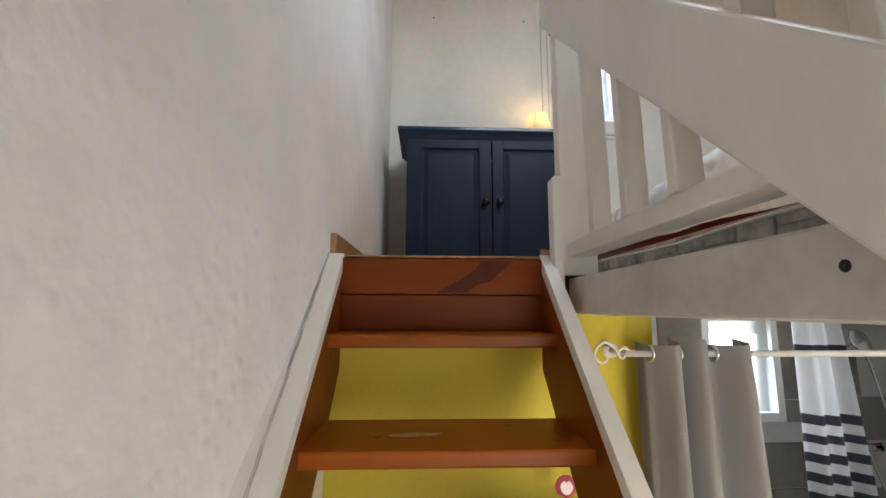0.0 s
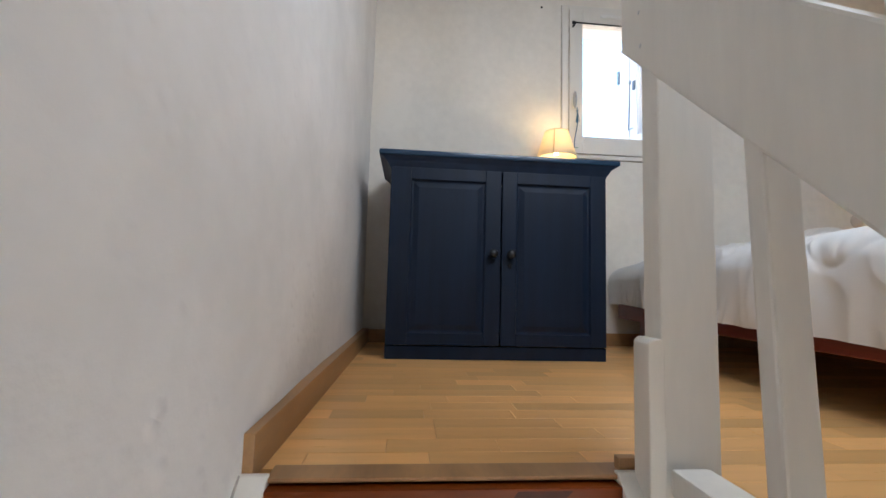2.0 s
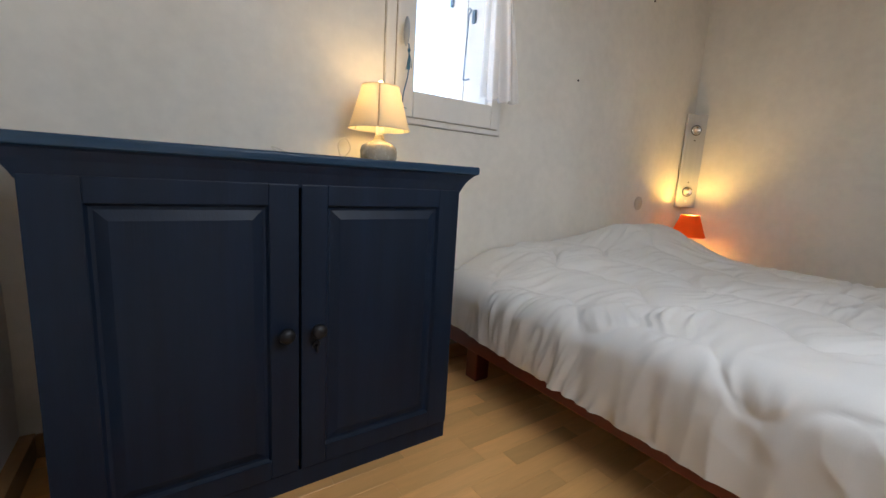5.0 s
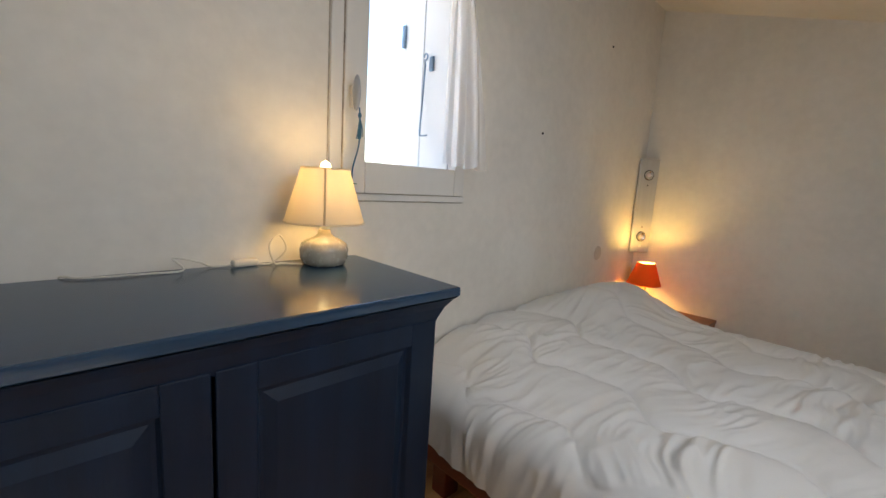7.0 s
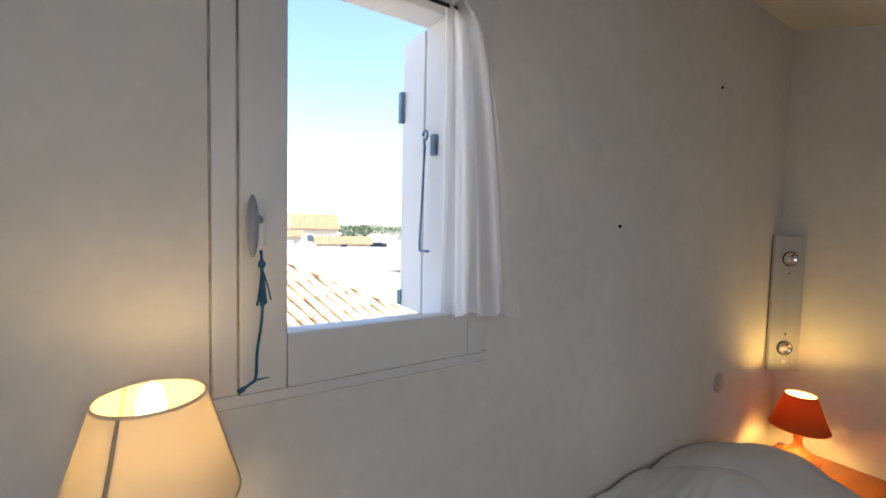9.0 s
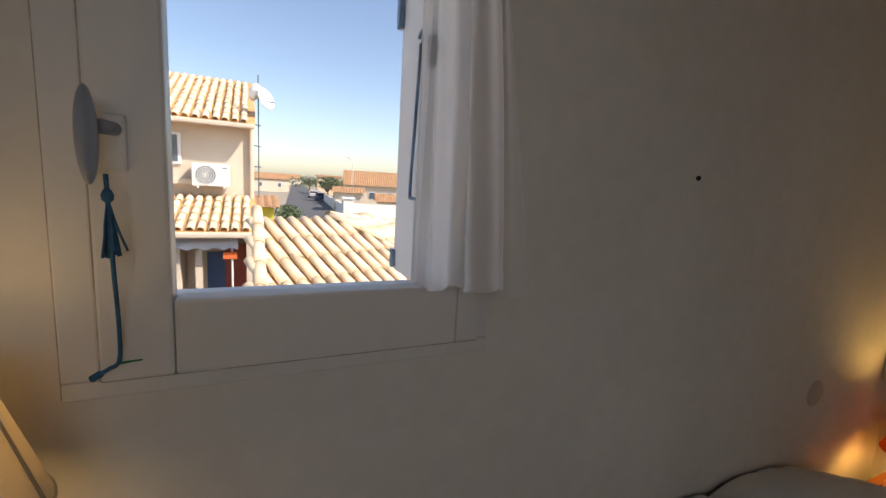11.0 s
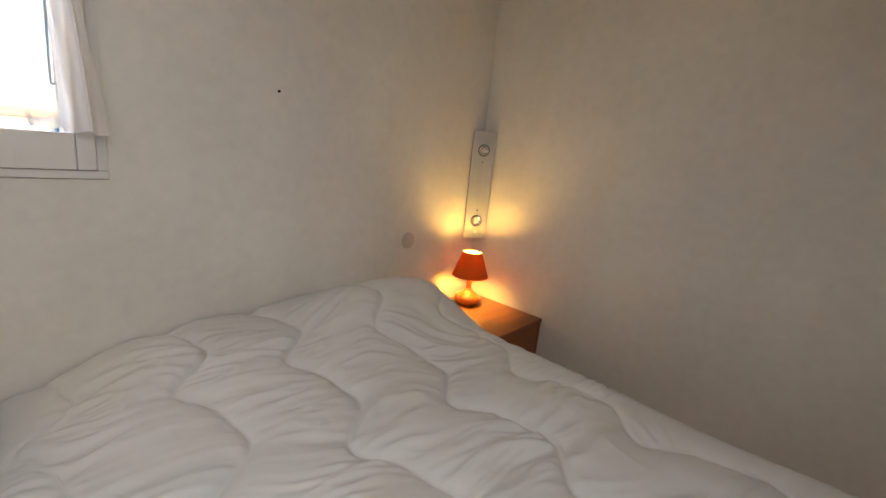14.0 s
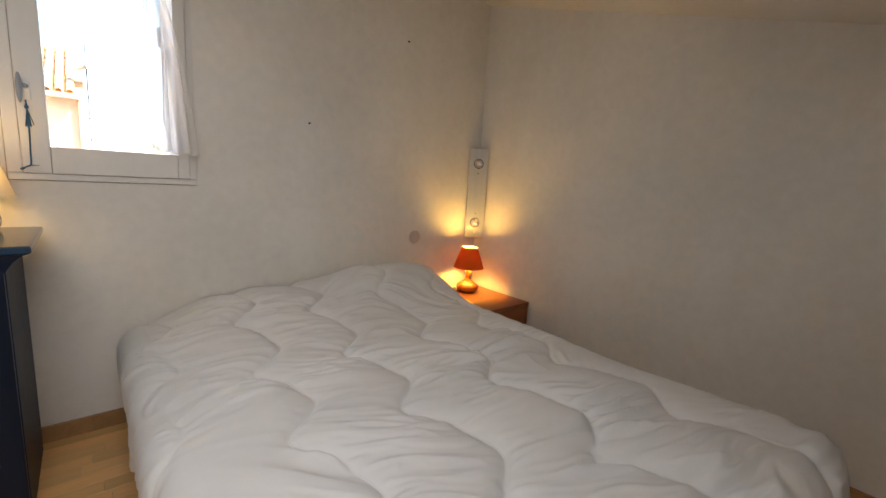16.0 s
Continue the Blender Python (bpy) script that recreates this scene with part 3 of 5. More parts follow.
def build_string():
    y = WIN_Y - 0.034
    st = thing("tassel_string", 1.172, y, 1.06, "blue cotton string with a tassel tied to the window lever", "string")
    b = B()
    tube(b, bend([(1.174, y - 0.004, 1.325), (1.175, y - 0.006, 1.30), (1.176, y - 0.004, 1.22), (1.172, WIN_Y - 0.014, 1.15), (1.170, WIN_Y - 0.012, 1.105), (1.160, WIN_Y - 0.014, 1.096), (1.152, WIN_Y - 0.014, 1.091)]), 0.0024, 8)
    part("cord", b, STRING, st, "", True)
    b = B()
    lathe(b, [(0.002, -0.008), (0.0055, -0.004), (0.006, 0.001), (0.004, 0.006), (0.002, 0.008)], 12, pose(1.175, y - 0.006, 1.302))
    part("knot", b, STRING, st, "", True)
    b = B()
    for i in range(18):
        a = random.uniform(-0.7, 1.3)
        tube(b, bend([(1.175, y - 0.006, 1.298), (1.176 + 0.006 * a, y - 0.006 + 0.005 * random.uniform(-1, 1), 1.268), (1.176 + 0.012 * a, y - 0.005 + 0.006 * random.uniform(-1, 1), 1.232 + 0.010 * random.random())], 4), 0.0014, 5)
    part("tassel", b, STRING, st, "", True)
    b = B()
    tube(b, [(1.152, WIN_Y - 0.014, 1.091), (1.149, WIN_Y - 0.014, 1.089), (1.143, WIN_Y - 0.013, 1.085)], 0.0045, 8)
    part("cord_end", b, STRING, st, "dark frayed cord end", True)
    b = B()
    tube(b, [(1.170, WIN_Y - 0.012, 1.101), (1.192, WIN_Y - 0.008, 1.101)], 0.0018, 6, 0.001)
    part("green_end", b, GREEN, st, "green plastic tip")


build_string()


def build_cafe_curtain():
    c = thing("window_curtain", 1.62, 3.04, 1.13, "sheer white curtain gathered on a thin rod", "curtain")
    b = B()

    def f(u, v):
        z = 1.826 - 0.640 * v
        x = 1.524 + u * (0.036 + 0.128 * (v + 0.0001) ** 0.45)
        fold = math.sin(u * 23.0 + 0.9 * v) * (0.006 + 0.006 * v) + 0.004 * math.sin(u * 51 + 3 * v)
        return (x + 0.008 * math.sin(u * 17 + v * 2), 3.044 - 0.006 * v - u * (0.030 + 0.022 * v) + fold, z + 0.006 * math.sin(u * 19) * v - 0.008 * u * v)
    sheet(b, f, 90, 40)
    part("cloth", b, SHEER, c, "", True)
    b = B()

    def h(u, v):
        p = f(u, 0.962 + 0.036 * v)
        return (p[0], p[1] - 0.0022, p[2])
    sheet(b, h, 90, 3)
    part("hem", b, SHEER, c, "", True)
    b = B()
    tube(b, [(1.155, 3.040, 1.823), (1.40, 3.040, 1.821), (1.566, 3.040, 1.819)], 0.0042, 10)
    part("rod", b, KNOB, c, "thin dark curtain rod", True)
    for x in (1.155, 1.566):
        b = B()
        lathe(b, [(0.0005, -0.010), (0.008, -0.006), (0.010, 0.0), (0.008, 0.006), (0.0005, 0.010)], 14, pose(x, 3.040, 1.822, 0, 90, 0))
        part("finial", b, KNOB, c, "", True)
    for x in (1.166, 1.556):
        b = B()
        box(b, (x - 0.004, 3.04, 1.816), (x + 0.004, WIN_Y + 0.004, 1.828), 0.002)
        part("bracket", b, KNOB, c)
    b = B()
    box(b, (1.33, WIN_Y - 0.010, 1.885), (1.60, WIN_Y - 0.0005, 1.905), 0.003)
    part("rail", b, PVC, c, "white plastic strip above the pane")


build_cafe_curtain()


# ---- cabinet ----
def build_cabinet():
    c = thing("sideboard_cabinet", 0.65, 2.83, 0.0, "dark blue painted two-door wooden cabinet with moulded top", "cabinet")
    x0, x1, y0, y1, zt = 0.175, 1.125, 2.605, 3.045, 0.845
    b = B()
    box(b, (x0, y0 + 0.022, 0.0), (x0 + 0.022, y1, zt), 0.002)
    box(b, (x1 - 0.022, y0 + 0.022, 0.0), (x1, y1, zt), 0.002)
    box(b, (x0 + 0.022, y1 - 0.012, 0.06), (x1 - 0.022, y1, zt))
    box(b, (x0 + 0.022, y0 + 0.025, 0.07), (x1 - 0.022, y1 - 0.012, 0.09))
    box(b, (x0 + 0.022, y0 + 0.025, 0.42), (x1 - 0.022, y1 - 0.012, 0.44))
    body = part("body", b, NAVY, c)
    b = B()
    box(b, (x0, y0 + 0.004, 0.0), (x1, y0 + 0.021, 0.056), 0.003)
    part("plinth", b, NAVY, body)
    b = B()
    box(b, (x0, y0 + 0.002, 0.812), (x1, y0 + 0.021, zt), 0.002)
    part("top_rail", b, NAVY, body)
    # moulded cornice: profile swept round front and both sides
    b = B()
    prof = [(0.0, 0.800), (0.006, 0.812), (0.020, 0.834), (0.040, 0.852), (0.050, 0.856)]
    loops = []
    for o, z in prof:
        loops.append([b.verts.new(p) for p in ((x0 - o, y1, z), (x0 - o, y0 - 0.36 * o, z), (x1 + o, y0 - 0.36 * o, z), (x1 + o, y1, z))])
    for p, q in zip(loops, loops[1:]):
        for i in range(3):
            b.faces.new((p[i], p[i + 1], q[i + 1], q[i]))
    part("cornice", b, NAVY, c, "dark blue moulding under the top")
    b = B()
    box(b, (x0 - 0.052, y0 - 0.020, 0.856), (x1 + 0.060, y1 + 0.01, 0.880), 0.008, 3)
    part("top", b, NAVY_LIT_TOP, c, "glossy dark blue top board", False)
    xm = 0.656
    for k, (a, e) in enumerate(((x0 + 0.002, xm - 0.003), (xm + 0.003, x1 - 0.002))):
        d = new("door")
        d.parent = c
        d.matrix_parent_inverse = c.matrix_basis.inverted()
        yd0, yd1 = y0 - 0.004, y0 + 0.019
        z0, z1 = 0.060, 0.808
        fr, fl, fv = (0.068, 0.086, 0.050) if k == 0 else (0.070, 0.064, 0.050)
        b = B()
        box(b, (a, yd0, z0), (a + fl, yd1, z1), 0.003)
        box(b, (e - fr, yd0, z0), (e, yd1, z1), 0.003)
        box(b, (a + fl, yd0, z0), (e - fr, yd1, z0 + fv), 0.002)
        box(b, (a + fl, yd0, z1 - fv), (e - fr, yd1, z1), 0.002)
        part("door_frame", b, NAVY, d)
        # raised field with sloping edges
        b = B()
        rings = []
        for o, y in ((0.0, yd0 + 0.003), (0.005, yd0 + 0.011), (0.012, yd0 + 0.012), (0.034, yd0 + 0.004), (0.037, yd0 + 0.004)):
            rings.append([b.verts.new(p) for p in ((a + fl + o, y, z0 + fv + o), (e - fr - o, y, z0 + fv + o), (e - fr - o, y, z1 - fv - o), (a + fl + o, y, z1 - fv - o))])
        for p, q in zip(rings, rings[1:]):
            for i in range(4):
                b.faces.new((p[i], p[(i + 1) % 4], q[(i + 1) % 4], q[i]))
        b.faces.new(rings[-1])
        part("door_panel", b, NAVY, d)
        kx = xm - 0.038 if k == 0 else xm + 0.040
        b = B()
        lathe(b, [(0.008, 0.0), (0.008, 0.010), (0.012, 0.014), (0.0185, 0.022), (0.0195, 0.029), (0.016, 0.036), (0.008, 0.040), (0.0005, 0.041)], 24, pose(kx, yd0, 0.448, 90, 0, 0))
        part("knob", b, KNOB, d, "round dark knob", True)
        if k:
            b = B()
            lathe(b, [(0.011, 0.0), (0.010, 0.003), (0.004, 0.004), (0.003, 0.001), (0.0004, 0.001)], 16, pose(kx, yd0, 0.402, 90, 0, 0))
            box(b, (kx - 0.003, yd0 - 0.014, 0.385), (kx + 0.003, yd0 - 0.003, 0.405), 0.001)
            part("key_plate", b, KNOB, d, "small keyhole plate with a key")


build_cabinet()


# ---- cream table lamp ----
def build_cream_lamp():
    x, y, z = 1.028, 2.962, 0.880
    lp = thing("table_lamp", x, y, z, "lit table lamp with cream cloth shade and squat glazed base", "lamp")
    b = B()
    lathe(b, [(0.0005, 0.0), (0.046, 0.0), (0.056, 0.005), (0.0635, 0.020), (0.0645, 0.042), (0.060, 0.058), (0.046, 0.068), (0.026, 0.076), (0.018, 0.084), (0.015, 0.096), (0.0005, 0.097)], 40, pose(x, y, z))
    part("base", b, CERAMIC, lp, "squat grey cream glazed base", True)
    b = B()
    lathe(b, [(0.013, 0.090), (0.013, 0.130), (0.010, 0.132), (0.0005, 0.132)], 20, pose(x, y, z))
    part("socket", b, PVC, lp, "", True)
    b = B()
    lathe(b, [(0.0005, 0.130), (0.011, 0.136), (0.017, 0.175), (0.017, 0.250), (0.011, 0.272), (0.0005, 0.279)], 20, pose(x, y, z))
    bulb = part("bulb", b, BULB, lp, "lit warm bulb", True)
    bulb.visible_shadow = False
    b = B()
    lathe(b, [(0.1035, 0.116), (0.102, 0.118), (0.0605, 0.258), (0.0615, 0.260), (0.063, 0.258), (0.1045, 0.117), (0.1035, 0.116)], 56, pose(x, y, z))
    sh = part("shade", b, SHADE, lp, "cream cloth cone shade, glowing", True)
    for r, h in ((0.1045, 0.1165), (0.0625, 0.2585)):
        b = B()
        tube(b, [(x + r * math.cos(i * math.pi / 24), y + r * math.sin(i * math.pi / 24), z + h) for i in range(49)], 0.0022, 6)
        part("binding", b, SHADE, sh, "", True)
    for deg in (-118, 2, 122):
        a = radians(deg)
        b = B()
        tube(b, [(x + 0.1035 * math.cos(a), y + 0.1035 * math.sin(a), z + 0.117), (x + 0.0612 * math.cos(a), y + 0.0612 * math.sin(a), z + 0.258)], 0.003, 8)
        part("rib", b, SHADE_RIB, sh)
    b = B()
    yc = y + 0.008
    pts = bend([(x - 0.058, y + 0.01, z + 0.004), (x - 0.10, yc + 0.03, z + 0.004), (x - 0.125, yc + 0.02, z + 0.010), (x - 0.135, yc + 0.025, z + 0.055), (x - 0.105, yc + 0.035, z + 0.078), (x - 0.09, yc + 0.03, z + 0.040),
                (x - 0.125, yc + 0.04, z + 0.005), (x - 0.16, yc + 0.045, z + 0.006)])
    tube(b, pts, 0.0022, 8)
    tube(b, bend([(x - 0.215, yc + 0.05, z + 0.006), (x - 0.26, yc + 0.06, z + 0.004), (x - 0.285, yc + 0.07, z + 0.015), (x - 0.34, yc + 0.065, z + 0.030), (x - 0.325, yc + 0.04, z + 0.005), (x - 0.40, yc + 0.04, z + 0.004),
                  (x - 0.50, yc + 0.05, z + 0.004), (x - 0.53, yc + 0.08, z + 0.004), (x - 0.535, yc + 0.09, z - 0.004)]), 0.0022, 8)
    part("cord", b, CABLE, lp, "looped white lamp cord", True)
    b = B()
    box(b, (-0.032, -0.012, 0.0), (0.032, 0.012, 0.018), 0.007, 3, pose(x - 0.188, yc + 0.048, z + 0.001, 0, 0, 8))
    part("switch", b, CABLE, lp, "oval white cord switch", True)


build_cream_lamp()


# ---- bed ----
def build_bed():
    bd = thing("bed", 2.12, 1.95, 0.0, "low red brown wooden double bed", "bed")
    x0, x1, y0, y1 = 1.405, 2.86, 0.98, 3.04
    for n, a, c in (("side_rail", (x0, y0, 0.155), (x0 + 0.03, y1, 0.30)), ("side_rail", (x1 - 0.03, y0, 0.155), (x1, y1, 0.30)),
                    ("end_rail", (x0 + 0.03, y0, 0.155), (x1 - 0.03, y0 + 0.03, 0.30)), ("end_rail", (x0 + 0.03, y1 - 0.03, 0.155), (x1 - 0.03, y1, 0.30))):
        b = B()
        box(b, a, c, 0.005)
        part(n, b, MAHOGANY, bd)
    for x in (x0 + 0.05, x1 - 0.12):
        for y in (y0 + 0.06, y1 - 0.19):
            b = B()
            box(b, (x, y, 0.0), (x + 0.07, y + 0.07, 0.156), 0.005)
            part("leg", b, MAHOGANY, bd)
    for i in range(12):
        y = y0 + 0.1 + i * 0.16
        b = B()
        box(b, (x0 + 0.03, y, 0.235), (x1 - 0.03, y + 0.07, 0.255), 0.003)
        part("slat", b, PINE, bd)
    m = thing("mattress", 2.12, 1.95, 0.256, "pale mattress on the bed frame", "mattress")
    b = B()
    box(b, (x0 + 0.035, y0 + 0.035, 0.256), (x1 - 0.035, y1 - 0.035, 0.43), 0.045, 4)
    part("body", b, MATTRESS, m, "", True)
    p = thing("pillow", 2.55, 2.80, 0.44, "white pillow under the quilt", "pillow")
    b = B()
    box(b, (2.28, 2.60, 0.432), (2.80, 2.98, 0.54), 0.05, 4)
    part("body", b, LINEN, p, "", True)


build_bed()


def build_duvet():
    x0, x1, y0, y1 = 1.385, 2.868, 0.98, 3.086
    NL, NM, NR, NY = 64, 300, 36, 460
    NX = NL + NM + NR
    R = 0.085
    HANG = math.pi / 2 * R

    def seam_x(k, y):
        """The wavy stitch lines, about 0.3 m apart."""
        th = 2 * math.pi * (y - 2.43 + 0.03 * k) / 0.43
        return 1.105 + 0.325 * k + 0.10 * (y - 2.2) + 0.052 * math.sin(th) + 0.016 * math.sin(2 * th + 0.8) + 0.03 * noise.noise(Vector((k * 3.1, y * 1.3, 0.5)))

    def hem(y):
        """Height of the lower edge: it hangs lower towards the foot."""
        t = min(max((2.95 - y) / 1.9, 0.0), 1.0)
        return 0.285 - 0.145 * t ** 0.8 + 0.012 * noise.noise(Vector((y * 4.0, 0.0, 8.0)))

    def folds(x, y, k):
        """Long soft wrinkles across the channels; k turns and shifts them from channel to channel."""
        turn = 0.30 + 0.55 * noise.noise(Vector((x * 1.6, y * 1.6, 21.0 + k)))
        q = y + turn * (x - 2.0) + 0.035 * noise.noise(Vector((x * 5.0, y * 5.0, 9.0)))
        a = noise.noise(Vector((x * 4.2, q * 15.0, 2.0 + 3.7 * k)))
        c = noise.noise(Vector((x * 7.0, q * 31.0, 5.0 + 1.3 * k)))
        patch = min(max(0.55 + 1.3 * noise.noise(Vector((x * 3.1, y * 3.4, 30.0 + k))), 0.12), 1.25)
        return patch * (0.75 - 2.2 * abs(a)) + 0.5 * patch * (0.6 - 2.0 * abs(c)), c

    b = B()
    rows = []
    for i in range(NX + 1):
        row = []
        for j in range(NY + 1):
            v = -0.09 + 1.09 * j / NY
            sy = y0 + v * (y1 - y0)
            by = max(sy, y0 + R)
            if i < NL:
                bx = x0 + R
                ex = -(0.486 - hem(sy) - R + HANG) * (1 - i / NL)
            elif i > NL + NM:
                bx = x1 - R
                ex = 0.27 * (i - NL - NM) / NR
            else:
                bx = x0 + R + (x1 - x0 - 2 * R) * (i - NL) / NM
                ex = 0.0
            sx, ey = bx + ex, sy - by
            x, y = bx, by
            over = math.hypot(ex, ey)
            ds = [abs(sx - seam_x(k, sy)) for k in range(0, 7)]
            chan = sum(1 for k in range(0, 7) if sx > seam_x(k, sy))
            d = min(ds)
            pf = 1.0 - math.exp(-(d / 0.042) ** 1.05)
            hump = 0.125 * math.exp(-(((x - 2.57) / 0.32) ** 4 + ((y - 2.83) / 0.24) ** 2))
            hump += 0.030 * math.exp(-((y - 2.9) / 0.3) ** 2)
            hump -= 0.085 * math.exp(-((x - 1.40) / 0.22) ** 2 - ((y - 3.10) / 0.45) ** 2)
            hump += 0.022 * noise.noise(Vector((x * 1.7, y * 1.5, 7.0)))
            hump += 0.018 * math.exp(-((x - 2.80) / 0.20) ** 2)
            w, c = folds(sx, sy, chan)
            w *= 1.0 - 0.55 * math.exp(-(((sx - 2.55) / 0.30) ** 2 + ((sy - 2.85) / 0.22) ** 2))
            near = math.exp(-(d / 0.05))
            ruck = noise.noise(Vector((sx * 14.0, sy * 34.0, 6.0 + chan)))
            rim = min(1.0, max(0.0, min(bx - x0 - R, x1 - R - bx)) / 0.22)
            puffed = 0.029 * pf * (0.35 + 0.65 * rim) + 0.0175 * (0.6 + 0.4 * rim) * w * (0.10 + 0.90 * min(1.0, d / 0.025)) + 0.008 * near * ruck * min(1.0, d / 0.012)
            # flat on top, then round the edge on a quarter circle and straight down in pleats
            ang = min(over / R, math.pi / 2)
            out = (R + puffed) * math.sin(ang)
            drop = R * (1 - math.cos(ang)) + max(0.0, over - HANG)
            if over > R * 0.7:
                g = min(1.0, (over - R * 0.7) / 0.12)
                pl = 0.7 - 2.0 * abs(noise.noise(Vector((sy * 11.0 if abs(ex) > abs(ey) else sx * 11.0, over * 2.2, 3.0))))
                out += g * (0.011 if ex < 0 else 0.004) * pl - 0.05 * max(0.0, over - HANG)
            px = bx + (ex / over * out if over > 0 else 0.0)
            py = by + (ey / over * out if over > 0 else 0.0)
            pz = 0.482 + hump + puffed * math.cos(ang) - drop
            row.append(b.verts.new((px, py, max(pz, 0.11))))
        rows.append(row)
    for i in range(NX):
        for j in range(NY):
            b.faces.new((rows[i][j], rows[i + 1][j], rows[i + 1][j + 1], rows[i][j + 1]))
    dv = thing("duvet", 2.13, 2.0, 0.43, "puffy white quilted duvet with wavy stitching, spread over the bed", "duvet")
    seams = []
    for k in range(1, 6):
        line = []
        for j in range(40, NY + 1, 3):
            sy = y0 + (-0.09 + 1.09 * j / NY) * (y1 - y0)
            i = NL + round((seam_x(k, sy) - x0 - R) / (x1 - x0 - 2 * R) * NM)
            if NL <= i <= NL + NM:
                line.append(rows[i][j].co + Vector((0, 0, 0.0002)))
        if len(line) > 3:
            seams.append(line)
    part("cover", b, LINEN, dv, "", True)
    for line in seams:
        b = B()
        tube(b, line, 0.0011, 5)
        part("stitch_seam", b, LINEN, dv, "", True)


build_duvet()


# ---- nightstand and orange lamp ----
def build_nightstand():
    x0, x1, y0, y1, h = 2.98, 3.455, 2.535, 3.05, 0.390
    n = thing("nightstand", 3.22, 2.8, 0.0, "small orange pine bedside box table", "nightstand")
    b = B()
    box(b, (x0, y0, h - 0.022), (x1, y1, h), 0.004)
    part("top", b, PINE, n)
    for x in (x0 + 0.002, x1 - 0.022):
        b = B()
        box(b, (x, y0 + 0.004, 0.0), (x + 0.02, y1, h - 0.0225), 0.003)
        part("side", b, PINE, n)
    b = B()
    box(b, (x0 + 0.023, y1 - 0.014, 0.03), (x1 - 0.023, y1 - 0.004, h - 0.023))
    part("back", b, PINE, n)
    b = B()
    box(b, (x0 + 0.024, y0 + 0.006, 0.20), (x1 - 0.024, y0 + 0.024, h - 0.027), 0.003)
    dr = part("drawer_front", b, PINE, n)
    b = B()
    lathe(b, [(0.006, 0), (0.006, 0.008), (0.012, 0.014), (0.012, 0.02), (0.0005, 0.024)], 18, pose((x0 + x1) / 2, y0 + 0.006, 0.28, 90, 0, 0))
    part("knob", b, PINE, dr, "", True)
    b = B()
    box(b, (x0 + 0.023, y0 + 0.006, 0.05), (x1 - 0.023, y1 - 0.015, 0.07), 0.002)
    part("shelf", b, PINE, n)


build_nightstand()


def build_orange_lamp():
    x, y, z = 3.275, 2.93, 0.390
    lp = thing("bedside_lamp", x, y, z, "small lit lamp with orange shade and round orange base", "lamp")
    b = B()
    lathe(b, [(0.0005, 0.0), (0.050, 0.0), (0.066, 0.010), (0.076, 0.028), (0.074, 0.044), (0.060, 0.056), (0.052, 0.060), (0.046, 0.066), (0.030, 0.076), (0.018, 0.090), (0.014, 0.110), (0.017, 0.124), (0.015, 0.150), (0.0005, 0.151)], 40, pose(x, y, z))
    part("base", b, ORANGE_BASE, lp, "round glazed orange brown base", True)
    b = B()
    lathe(b, [(0.0005, 0.20), (0.012, 0.206), (0.019, 0.240), (0.019, 0.268), (0.010, 0.290), (0.0005, 0.296)], 20, pose(x, y, z))
    bulb = part("bulb", b, BULB, lp, "lit warm bulb", True)
    bulb.visible_shadow = False
    b = B()
    lathe(b, [(0.012, 0.150), (0.012, 0.200), (0.0005, 0.201)], 16, pose(x, y, z))
    part("socket", b, PVC, lp, "", True)
    b = B()
    lathe(b, [(0.101, 0.168), (0.0995, 0.170), (0.0525, 0.306), (0.054, 0.307), (0.055, 0.305), (0.102, 0.169), (0.101, 0.168)], 56, pose(x, y, z))
    sh = part("shade", b, ORANGE_SHADE, lp, "orange cloth cone shade", True)
    b = B()
    lathe(b, [(0.0985, 0.171), (0.0518, 0.305)], 56, pose(x, y, z))
    part("lining", b, LINER, sh, "pale inner lining of the shade", True)
    for r, h in ((0.1015, 0.1685), (0.0545, 0.306)):
        b = B()
        tube(b, [(x + r * math.cos(i * math.pi / 24), y + r * math.sin(i * math.pi / 24), z + h) for i in range(49)], 0.002, 6)
        part("binding", b, ORANGE_SHADE, sh, "", True)


build_orange_lamp()


